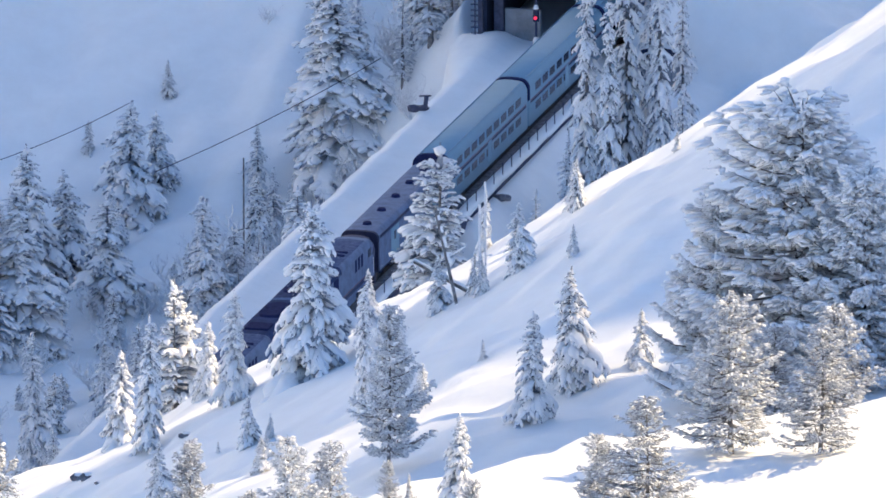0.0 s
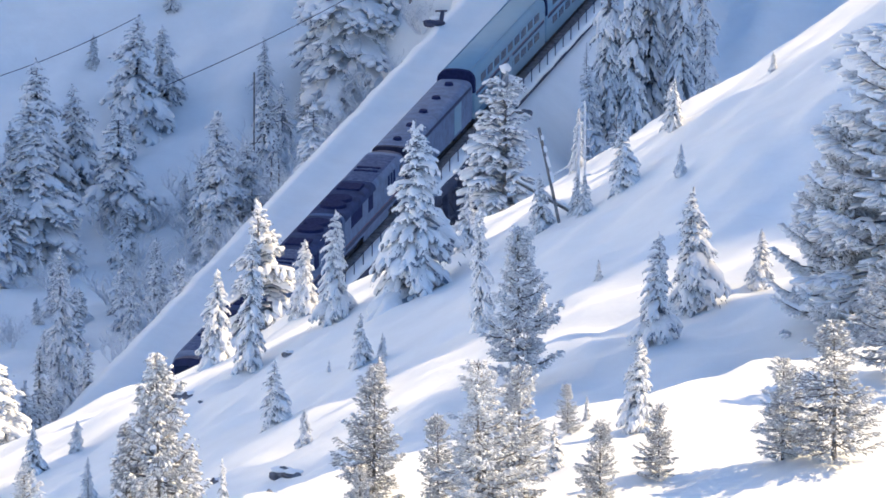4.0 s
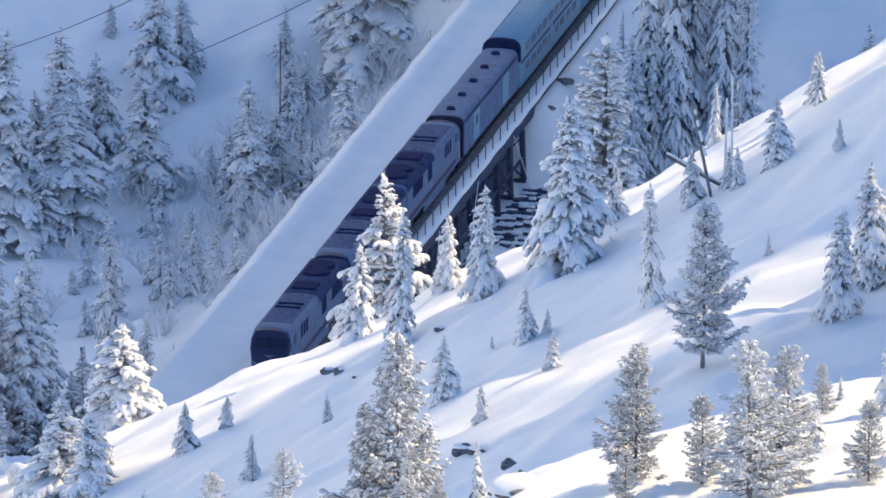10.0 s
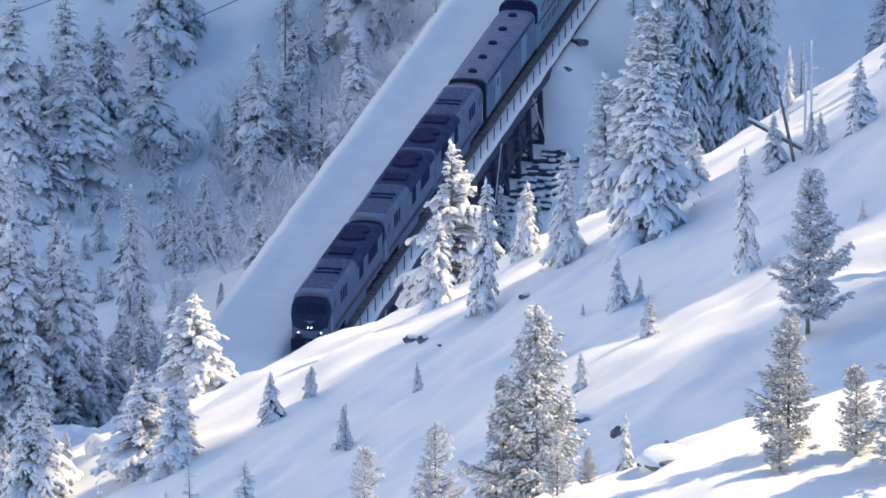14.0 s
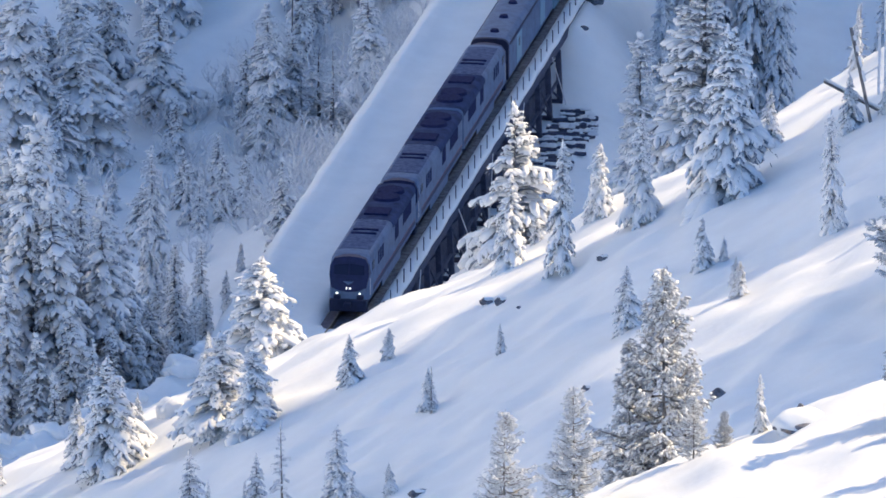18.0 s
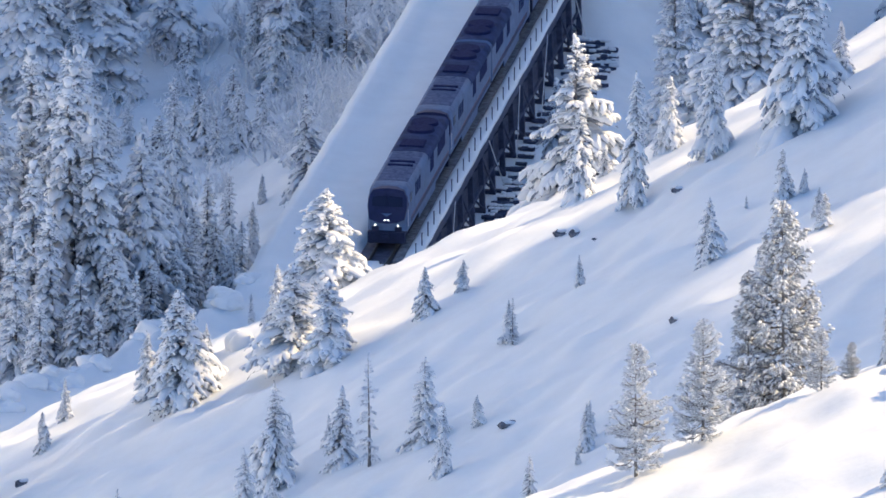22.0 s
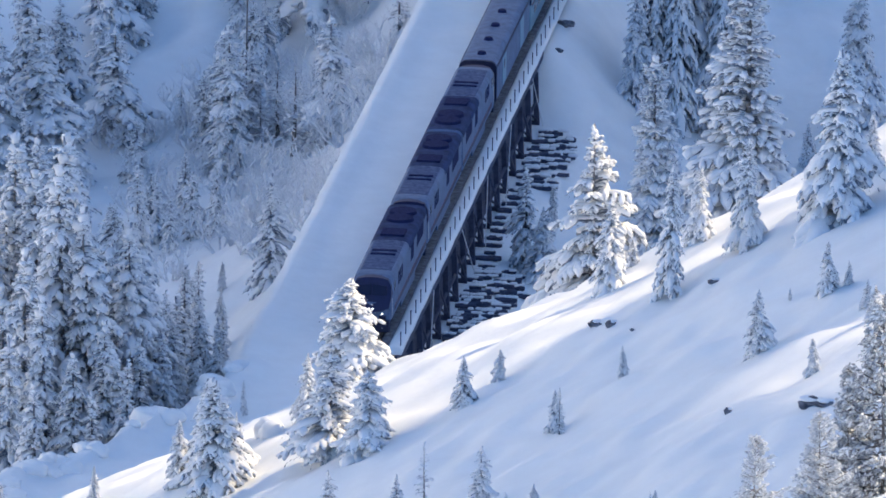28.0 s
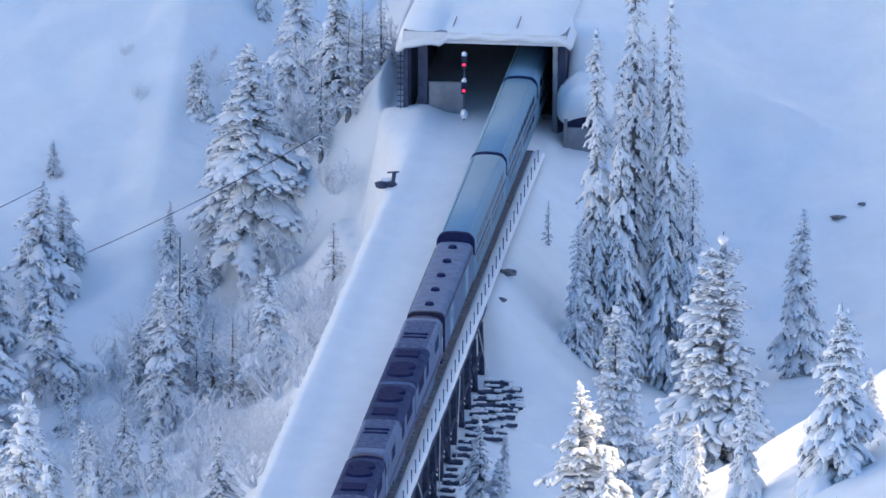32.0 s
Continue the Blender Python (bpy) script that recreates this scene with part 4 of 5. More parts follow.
# kinds of tree at their native height: seed, height, radius, load and habit
KINDS = {
    "plump": [conifer(11, 10, 3.0, 0.9, 0.01, 0.10, 0.8, clump=1.30), conifer(12, 10, 2.65, 0.85, 0.02, 0.14, 0.75, clump=1.25), conifer(13, 10, 3.1, 0.85, 0.01, 0.14, 0.9, clump=1.35, uneven=0.25)],
    "spire": [conifer(21, 10, 1.95, 0.8, 0.02, 0.12, 0.72, -0.3, 0.55), conifer(22, 10, 1.75, 0.85, 0.01, 0.12, 0.65, -0.35, 0.6), conifer(23, 10, 2.2, 0.75, 0.03, 0.18, 0.78, -0.3, 0.5, uneven=0.25), conifer(24, 10, 1.95, 0.65, 0.02, 0.2, 0.8, -0.25, 0.5, uneven=0.25)],
    "tall": [conifer(31, 10, 1.25, 0.8, 0.03, 0.12, 0.55, -0.4, 0.6), conifer(32, 10, 1.1, 0.8, 0.03, 0.14, 0.5, -0.45, 0.65), conifer(33, 10, 1.4, 0.8, 0.03, 0.14, 0.6, -0.4, 0.6)],
    "boughed": [conifer(61, 12, 4.0, 0.8, 0.04, 0.24, 1.0, -0.10, 0.26, 0.72, 0.9, uneven=0.3), pine(62, 12, 3.7, 0.8, 0.14, 0.12, 1.0, 0.70, 2.0, snow_k=1.25)],
    "veteran": [pine(44, 24, 6.6, 0.9, 0.02, 0.04, 0.60, 0.60, 1.3, 1.8, M_HOAR, 1.4), pine(45, 24, 6.0, 0.9, 0.03, 0.04, 0.60, 0.60, 1.3, 1.8, M_HOAR, 1.4)],
    "open": [pine(41, 12, 3.2, 0.55, 0.08, 0.10, 0.80, 0.72, 1.7), pine(42, 12, 2.9, 0.52, 0.10, 0.12, 0.72, 0.72, 1.7), pine(43, 12, 3.5, 0.52, 0.12, 0.14, 0.85, 0.75, 1.7)],
    "giant": [conifer(81, 36, 3.0, 0.9, 0.02, 0.14, 0.5, -0.55, 0.55, 1.0, 0.95, 1.1, 0.2), conifer(82, 36, 2.6, 0.85, 0.02, 0.16, 0.5, -0.55, 0.6, 1.05, 0.95, 1.1, 0.2), conifer(83, 36, 3.3, 0.9, 0.02, 0.16, 0.55, -0.55, 0.55, 1.0, 0.95, 1.1, 0.25)],
    "forest": [conifer(84, 26, 3.7, 0.85, 0.02, 0.16, 0.75, -0.4, 0.55, 1.0, 0.95, 1.1, 0.2), conifer(85, 26, 3.2, 0.85, 0.02, 0.16, 0.7, -0.4, 0.6, 1.0, 0.95, 1.1, 0.2), conifer(86, 26, 4.0, 0.85, 0.02, 0.18, 0.8, -0.4, 0.5, 1.0, 0.95, 1.1, 0.25)],
    "grand": [conifer(87, 36, 5.4, 0.8, 0.03, 0.14, 0.75, -0.14, 0.34, 0.58, 0.46, 1.25, 0.2), conifer(88, 36, 5.0, 0.8, 0.04, 0.15, 0.78, -0.14, 0.36, 0.58, 0.46, 1.25, 0.2)],
    "ridge": [conifer(91, 58, 4.2, 0.8, 0.57, 0.05, 0.35, density=1.3, step=0.6)],
    "sapling": [conifer(25, 10, 2.7, 0.8, 0.01, 0.14, 0.95, -0.3, 0.5, 1.15), conifer(26, 10, 2.4, 0.75, 0.02, 0.2, 0.9, -0.3, 0.5, 1.1), conifer(27, 10, 2.9, 0.7, 0.01, 0.2, 1.0, -0.25, 0.45, 1.1, uneven=0.25), conifer(28, 10, 2.5, 0.9, 0.02, 0.12, 0.85, -0.35, 0.5, 1.25)],
    "thin": [conifer(51, 10, 1.5, 0.25, 0.05, 0.45, 0.8, -0.05, 0.2, 0.55, 1.2, frosted=True), conifer(52, 10, 1.2, 0.2, 0.08, 0.5, 0.7, -0.05, 0.2, 0.5, 1.2, frosted=True)],
}
LABELS = {
    "plump": "full young fir bowed under thick pillows of fresh snow",
    "spire": "slender dark fir with snow lying on its drooping boughs",
    "tall": "very tall narrow fir plastered with snow from top to foot",
    "boughed": "tall fir with long snow-laden boughs reaching out unevenly",
    "open": "open-crowned frosted pine with grey snowy branches and bare lower trunk",
    "giant": "towering narrow fir plastered with snow from top to foot",
    "forest": "tall dark forest fir with heavy snow on its boughs",
    "grand": "large broad fir with thick snow on spreading boughs",
    "thin": "thin sparse sapling with frosted bare twigs in the snow",
}
LABELS["ridge"] = "unseen tall bare-trunked pine added to block sun with its crown"
LABELS["sapling"] = "young cone-shaped fir with snow on drooping boughs"
LABELS["veteran"] = "large old frosted pine with an open crown of fine snowy twigs"
NATIVE = {"giant": 36, "forest": 26, "grand": 36, "veteran": 24, "boughed": 12, "open": 12, "ridge": 58}
tree_rng = random.Random(7)


def plant(kind, x, y, height, wide=1.0, lift=0.0, which=None):
    if kind in ("tall", "spire") and height > 13:
        wide *= 1.15 if kind == "tall" else 1.35
        kind = "forest"
    if kind == "spire" and height < 7 and y < -60:
        kind = "sapling"
    if kind == "open" and height > 12.5:
        kind = "veteran"
    meshes = KINDS[kind][tree_rng.randrange(len(KINDS[kind])) if which is None else which]
    s = height / NATIVE.get(kind, 10)
    root = new("fir_tree")
    root.matrix_basis = Matrix.LocRotScale((x, y, ground_z(x, y) - 0.1 + lift), Euler((0, 0, tree_rng.uniform(0, 6.28))), (s * wide, s * wide, s))
    tagged(root, LABELS[kind], "tree", "snowy conifers")
    for name, mm in meshes:
        ob = new(name, mm)
        ob.parent = root
        if name != "trunk":
            ob["kind"] = "stuff"
    return root


# ---- leafless bushes, white with rime ----
def bush_meshes(seed):
    rng = random.Random(seed)
    v, f = [], []

    def twig(a, d, ln, r, depth):
        pts = [a]
        for _ in range(3):
            d = (d + Vector((rng.uniform(-0.35, 0.35), rng.uniform(-0.35, 0.35), rng.uniform(-0.1, 0.18)))).normalized()
            pts.append(pts[-1] + d * (ln / 3))
        s = len(v)
        for i, p in enumerate(pts):
            rr = r * (1 - 0.28 * i)
            v.extend([p + Vector((rr, 0, 0)), p + Vector((-0.5 * rr, 0.87 * rr, 0)), p + Vector((-0.5 * rr, -0.87 * rr, 0))])
        for i in range(3):
            for k in range(3):
                q = s + 3 * i
                f.append((q + k, q + (k + 1) % 3, q + 3 + (k + 1) % 3, q + 3 + k))
        if depth:
            for _ in range(5):
                k = rng.randrange(1, 4)
                side = Vector((rng.uniform(-1, 1), rng.uniform(-1, 1), rng.uniform(-0.1, 0.7))).normalized()
                twig(pts[k], (d + side * 1.1).normalized(), ln * rng.uniform(0.35, 0.6), r * 0.62, depth - 1)

    for _ in range(11):
        g = rng.uniform(0, 6.28)
        twig(Vector((0.3 * math.cos(g), 0.3 * math.sin(g), -0.2)), Vector((0.7 * math.cos(g), 0.7 * math.sin(g), 1)).normalized(), rng.uniform(1.6, 2.6), 0.085, 2)
    mm = bpy.data.meshes.new("crown")
    mm.from_pydata(v, [], f)
    mm.materials.append(M_RIME)
    return mm


BUSHES = [bush_meshes(i) for i in range(4)]


def bush(x, y, height):
    root = new("bush")
    k = height / 2.6
    root.matrix_basis = Matrix.LocRotScale((x, y, ground_z(x, y)), Euler((0, 0, tree_rng.uniform(0, 6.28))), (k * 1.1, k * 1.1, k))
    tagged(root, "leafless bush with arching twigs white with rime", "bush", "rimed bushes")
    ob = new("crown", BUSHES[tree_rng.randrange(4)])
    ob.parent = root
    ob["kind"] = "stuff"


# near slope
plant("plump", 11.1, -85.5, 7.2, 1.70, which=0)
plant("plump", 5.7, -111.1, 7.6, 1.20)
plant("spire", -4.3, -98.4, 2.9)
plant("boughed", 25.9, -71.5, 13.4, 1.02, which=0)
plant("plump", 71.0, -151.1, 6.6, 0.90)
plant("plump", 71.4, -143.5, 7.5, 0.90)
plant("spire", 75.0, -140.4, 3.6, 1.20)
plant("boughed", 63.8, -158.0, 10.3, 0.80, which=1)
plant("grand", 31.7, -22.2, 42.2, 1.25, which=0)
plant("spire", 47.6, -130.7, 3.3, 1.20)
plant("spire", 22.9, -117.9, 3.4, 1.30)
plant("plump", 24.8, -114.2, 2.1, 1.10)
plant("spire", 30.7, -133.5, 2.8, 1.20)
plant("plump", 48.4, -148.4, 2.5)
plant("spire", 34.3, -127.8, 2.2)
plant("spire", 28.4, -152.9, 5.5, 1.40)
plant("spire", 22.6, -148.4, 5.2, 1.20)
plant("spire", 18.1, -146.9, 6.8)
plant("plump", 31.9, -154.4, 2.0)
plant("spire", 39.0, -180.3, 3.2)
plant("spire", 41.3, -173.0, 2.8)
plant("open", 55.3, -251.4, 7.5, 0.80)
plant("plump", 46.4, -111.4, 11.5, 0.95)
plant("thin", 47.6, -58.1, 9.8, 1.3)
plant("spire", 59.6, -95.0, 3.5, 0.75)
plant("plump", 51.7, -142.7, 2.3)
plant("spire", 56.2, -135.3, 7.8, 0.85)
# far slopes
plant("spire", -18.5, 121.4, 11.0, 1.43)
plant("spire", -45.1, 142.4, 9.2, 1.43)
plant("spire", -47.4, 139.3, 12.5, 1.30)
plant("spire", -42.2, 146.9, 5.4, 1.56)
plant("spire", -27.6, 124.3, 13.3, 1.30)
plant("spire", -34.0, 101.1, 5.1, 1.56)
plant("spire", -16.1, 68.7, 9.3, 1.30)
plant("spire", -21.8, 80.5, 2.4, 1.17)
plant("tall", 27.1, 113.3, 14.4, 1.10)
plant("spire", -42.0, 152.6, 10.0, 1.56)
plant("spire", -40.7, 156.0, 6.7, 1.43)
plant("spire", -43.4, 169.0, 3.3, 1.56)
plant("spire", -31.6, 177.8, 5.0, 1.69)
plant("spire", -35.7, 124.7, 5.5, 1.56)
plant("spire", -33.5, 136.0, 3.6, 1.30)
plant("spire", -31.3, 137.9, 4.8, 1.56)
plant("spire", -28.8, 129.1, 11.3, 1.43)
plant("spire", -31.1, 153.6, 7.0, 1.17)
plant("spire", -26.7, 130.1, 8.2, 1.30)
plant("spire", -27.9, 147.4, 6.1, 1.30)
plant("spire", -27.3, 152.6, 4.3, 1.56)
plant("tall", -24.2, 153.9, 17.7, 2.08)
plant("tall", -26.6, 158.8, 12.7, 1.95)
plant("tall", -23.2, 157.8, 12.2, 1.56)
plant("tall", -22.7, 178.4, 16.6, 1.69)
plant("tall", -17.5, 160.1, 15.0, 1.43)
plant("tall", -27.9, 196.1, 5.5, 1.82)
plant("thin", -14.9, 158.6, 8.1, 1.60)
plant("thin", -15.4, 153.7, 9.1, 1.80)
plant("thin", -17.7, 153.0, 7.6, 1.80)
plant("thin", -21.7, 121.2, 7.9, 2.00)
plant("thin", -14.9, 137.6, 5.0, 1.80)
plant("thin", -21.9, 135.0, 4.0, 2.00)
plant("thin", -13.5, 161.0, 6.1, 1.50)
plant("spire", -27.9, 104.7, 5.9, 1.30)
plant("spire", -25.6, 103.2, 5.2, 1.43)
plant("spire", -30.9, 105.5, 5.2, 1.30)
plant("spire", -35.4, 108.0, 3.2, 1.56)
plant("spire", -29.4, 102.2, 4.9, 1.17)
plant("spire", -47.9, 121.6, 18.6, 1.43)
plant("spire", -44.6, 120.0, 8.7, 1.43)
plant("spire", -42.5, 154.5, 5.2, 1.82)
plant("spire", -30.9, 131.0, 7.0, 1.30)
plant("spire", -28.5, 144.5, 7.3, 1.30)
plant("spire", -29.3, 110.0, 6.1, 1.43)
plant("spire", -35.1, 96.2, 3.2, 1.43)
plant("spire", -38.9, 107.5, 2.3, 1.56)
plant("spire", -48.0, 159.9, 3.0, 1.56)
plant("thin", -24.1, 129.2, 6.5, 2.20)
plant("thin", -25.3, 126.7, 5.0, 2.00)
plant("spire", -51.4, 132.8, 10.5, 1.56)
plant("spire", -49.7, 138.3, 6.5, 1.30)
plant("spire", -39.0, 135.0, 9.5, 1.69)
plant("spire", -44.2, 124.8, 14.6, 1.69)
plant("spire", -32.1, 109.8, 4.9, 1.69)
plant("spire", -38.3, 110.2, 3.4, 1.56)
# firs in the hollow on the left
plant("forest", -22.0, -3.0, 34.0, 1.20)
plant("forest", -20.1, -4.0, 30.4, 1.20)
plant("forest", -17.6, 2.0, 26.2, 1.20)
plant("forest", -23.7, -8.0, 29.9, 1.20)
plant("forest", -17.4, -10.0, 20.1, 1.20)
plant("forest", -16.0, 4.0, 18.6, 1.20)
plant("forest", -21.8, -12.0, 25.9, 1.20)
plant("forest", -23.6, -15.0, 24.2, 1.20)
plant("forest", -19.3, -13.0, 19.6, 1.20)
plant("forest", -15.8, -4.0, 15.9, 1.20)
plant("forest", -17.3, 30.0, 13.9, 1.20)
plant("forest", -14.9, 8.0, 13.4, 1.20)
plant("forest", -13.6, 12.0, 12.1, 1.20)
plant("forest", -12.6, 18.0, 8.2, 1.20)
plant("forest", -26.3, 12.0, 31.4, 1.20)
plant("forest", -28.8, 14.0, 29.5, 1.20)
plant("forest", -20.2, 12.0, 20.7, 1.20)
plant("forest", -22.8, 5.0, 26.5, 1.20)
plant("forest", -15.0, 2.0, 14.3, 1.20)
plant("forest", -17.5, -16.0, 14.4, 1.20)
plant("forest", -21.4, -18.0, 19.3, 1.20)
plant("forest", -26.2, -4.0, 26.6, 1.20)
plant("forest", -28.6, 0.0, 31.8, 1.20)
plant("forest", -27.1, -14.0, 26.7, 1.20)
plant("forest", -22.9, 8.0, 34.0, 1.20)
plant("forest", -28.2, 16.0, 34.0, 1.20)
plant("forest", -19.3, 0.0, 20.4, 1.20)
plant("forest", -18.3, 6.0, 25.0, 1.20)
plant("forest", -15.3, -12.0, 14.0, 1.20)
plant("forest", -11.2, 6.0, 11.4, 1.20)
plant("forest", -11.8, 0.0, 10.0, 1.20)
plant("forest", -19.0, 4.0, 20.8, 1.15)
plant("forest", -22.5, 9.0, 21.4, 1.15)
plant("forest", -26.4, 14.0, 25.8, 1.15)
plant("forest", -29.9, 19.0, 22.4, 1.15)
plant("forest", -15.6, 4.0, 16.2, 1.15)
plant("forest", -18.4, 9.0, 25.1, 1.15)
plant("forest", -22.7, 14.0, 25.6, 1.15)
plant("forest", -28.4, 19.0, 32.5, 1.15)
plant("forest", -22.8, 4.0, 35.4, 1.15)
plant("forest", -29.9, 9.0, 32.6, 1.15)
plant("forest", -15.6, 14.0, 14.2, 1.15)
plant("forest", -19.6, 52.5, 9.8, 1.15)
plant("forest", -21.8, 49.3, 9.3, 1.15)
plant("forest", -18.4, 56.2, 5.2, 1.15)
plant("forest", -33.0, 56.0, 23.3, 1.15)
plant("forest", -28.1, 75.0, 14.8, 1.15)
plant("forest", -39.2, 55.2, 23.4, 1.15)
plant("forest", -34.3, 48.5, 21.2, 1.15)
plant("forest", -29.7, 55.3, 18.5, 1.15)
# firs right of the trestle
plant("giant", 10.6, 104.0, 28.6, 0.95)
plant("forest", 9.3, 102.0, 11.0, 1.30)
plant("giant", 13.5, 106.0, 36.5, 0.90)
plant("giant", 12.8, 103.0, 26.4, 0.85)
plant("giant", 16.5, 105.0, 33.6, 0.85)
plant("giant", 15.0, 108.0, 30.0, 0.80)
plant("giant", 18.6, 104.0, 20.2, 1.05)
plant("giant", 16.8, 112.0, 27.0, 0.85)
plant("grand", 19.6, 24.0, 30.1, 1.20, which=1)
plant("spire", 6.4, 52.1, 8.3, 1.17)
plant("spire", 7.3, 63.6, 3.7, 1.17)
plant("spire", 4.9, 63.0, 2.3, 1.30)
# crest trees
plant("spire", 35.6, -110.6, 8.8, 0.90)
plant("plump", 36.1, -99.2, 4.9, 0.90)
plant("plump", 40.1, -106.9, 7.2, 0.80)
plant("spire", 47.7, -102.3, 4.0, 1.20)
plant("plump", 44.6, -107.5, 1.9)
plant("spire", 30.3, -99.3, 6.1, 1.10)
plant("spire", 53.5, -106.9, 3.7, 1.20)
plant("spire", 51.0, -85.0, 4.2, 0.60)
plant("spire", 59.4, -109.2, 4.5, 1.10)
plant("plump", 59.1, -93.4, 3.0)
plant("spire", 56.8, -108.7, 2.8)
plant("spire", 64.6, -115.8, 2.0)
plant("spire", 56.0, -107.2, 2.8, 1.10)
plant("thin", 5.2, 119.6, 3.9)
plant("plump", 61.3, -140.5, 2.7)
plant("plump", 65.2, -90.7, 1.3)
plant("plump", 23.8, 103.1, 3.6)
plant("plump", 8.2, 49.4, 6.2)
plant("plump", 31.2, -94.9, 1.9)
# left end of the slope
plant("plump", 13.6, -113.4, 6.8, 1.60)
plant("plump", 16.7, -118.1, 5.6, 1.50)
plant("spire", 16.1, -111.3, 3.0)
plant("plump", 4.9, -106.9, 7.0, 1.30)
plant("spire", 2.3, -104.2, 4.6, 1.10)
plant("spire", 5.4, -99.4, 2.5)
plant("spire", 3.8, -102.0, 6.2, 1.20)
plant("spire", -6.5, -13.4, 2.7, 0.80)
plant("plump", 16.0, -115.7, 3.8, 1.40)
plant("spire", 10.2, -99.6, 4.7)
plant("spire", -4.5, -105.4, 2.7, 1.20)
plant("plump", -7.9, -116.5, 8.8, 1.30)
# lower slope
plant("spire", 31.3, -163.7, 4.5)
plant("thin", 24.7, -151.6, 7.3)
plant("spire", 17.4, -137.4, 2.6, 0.80)
plant("spire", 17.7, -155.8, 5.3)
plant("spire", 21.0, -164.7, 4.5)
plant("spire", 20.8, -143.1, 2.2)
plant("thin", 6.7, -139.3, 2.8, 1.50)
plant("thin", 5.2, -137.6, 2.2, 1.50)
plant("plump", 32.0, -178.3, 2.1)
plant("spire", 41.3, -176.6, 1.2)
plant("spire", 41.2, -170.9, 2.5, 1.10)
plant("spire", 44.0, -138.4, 4.2, 1.15)
plant("spire", 63.4, -133.9, 1.4, 1.20)
plant("spire", 45.0, -128.5, 0.9)
plant("spire", 48.9, -130.4, 1.6)
plant("thin", 31.2, -135.0, 3.1, 1.20)
plant("spire", 50.8, -138.2, 1.7, 1.20)
plant("spire", 40.6, -168.1, 1.9)
plant("spire", 70.8, -266.3, 2.0, 1.60)
plant("open", 76.9, -246.6, 7.3)
plant("open", 80.7, -248.5, 5.0)
plant("open", 84.2, -253.9, 8.6, 1.10)
plant("open", 85.7, -251.5, 7.6)
plant("spire", 86.0, -244.5, 2.6)
plant("open", 85.1, -237.3, 2.8)
plant("open", 90.0, -251.1, 4.5)
plant("open", 92.3, -247.8, 4.1)
plant("plump", 89.2, -238.4, 5.0, 0.80)
plant("spire", 85.8, -236.0, 1.4)
plant("spire", 67.2, -240.9, 3.3, 0.80)
plant("open", 77.1, -250.5, 3.0)
# knoll
plant("open", 101.3, -247.0, 7.6, 1.25)
plant("open", 101.4, -229.0, 9.0, 1.25)
plant("open", 82.6, -152.4, 12.9, 0.90)
plant("open", 80.9, -149.9, 3.1, 1.20)
plant("open", 98.4, -245.5, 5.6, 1.2)
plant("open", 106.8, -231.0, 7.0, 1.2)
plant("open", 87.8, -153.0, 17.4, 1.50)
plant("open", 91.6, -176.0, 8.6, 1.25)
plant("open", 88.6, -173.0, 6.4, 1.25)
plant("open", 96.0, -181.0, 10.5, 1.2)
plant("open", 92.6, -158.0, 13.0, 1.2)
plant("spire", 78.3, -146.5, 1.4)
plant("boughed", 59.7, -226.0, 14.7, 0.74, which=1)
plant("open", 57.7, -225.0, 12.4, 0.62, which=0)
plant("open", 58.3, -248.0, 6.8, 0.90)
plant("open", 64.1, -244.0, 3.6, 0.90)
plant("open", 65.6, -243.0, 2.1)
# unseen pines added in the ridge notches; their crowns shade the lower slope
for s0 in [-163.5 + 3.0 * k for k in range(6)] + [-113.0 + 6.6 * k for k in range(6)]:
    pine = plant("ridge", ca * 420 - sa * s0, sa * 420 + ca * s0, 58)
    pine.location.z = 34.5 + 420 * run
# rimed bushes
bush(-20.6, 190.8, 6.0)
for bx, by, bh in ((-14.6, 122.0, 4.2), (-16.2, 112.0, 4.6), (-13.8, 104.0, 3.8), (-17.4, 98.0, 4.4), (-15.2, 90.0, 4.0), (-19.2, 84.0, 3.6), (-14.2, 78.0, 3.6), (-22.4, 106.0, 5.0), (-24.6, 98.0, 4.0), (-12.9, 114.0, 3.4), (-18.8, 126.0, 4.6), (-15.8, 130.0, 4.0), (-17.0, 166.0, 6.5), (-19.0, 161.0, 6.0), (-15.2, 164.0, 5.5), (-21.0, 150.0, 5.0)):
    bush(bx, by, bh)
bush(-24.1, 129.4, 6.5)
bush(-18.6, 156.2, 3.5)
bush(-16.4, 150.4, 3.0)
bush(-19.6, 139.7, 3.0)
bush(-23.1, 140.7, 3.0)
bush(-16.1, 134.8, 3.5)
bush(-18.6, 119.5, 3.0)
bush(-24.3, 119.5, 3.0)
bush(-26.2, 115.3, 2.6)
bush(-30.3, 124.6, 2.6)
bush(-35.9, 134.3, 2.6)
bush(-21.5, 113.2, 3.6)
bush(-21.0, 99.7, 3.4)
bush(-21.7, 91.2, 3.2)
bush(-33.1, 136.3, 3.0)
bush(-33.9, 112.5, 3.0)
bush(-23.4, 147.2, 3.4)
bush(-28.2, 137.3, 4.0)
bush(-26.8, 124.2, 3.6)
bush(-32.1, 131.6, 3.0)
bush(-30.1, 110.6, 3.0)
bush(-28.4, 144.1, 3.6)
bush(-35.0, 123.8, 3.0)
bush(-32.7, 140.3, 3.0)
bush(-32.0, 118.3, 3.0)
bush(-39.5, 132.6, 3.0)
bush(-40.7, 117.9, 2.6)
bush(-27.7, 91.3, 2.6)
bush(-26.6, 77.7, 2.4)
bush(-39.6, 102.0, 2.6)


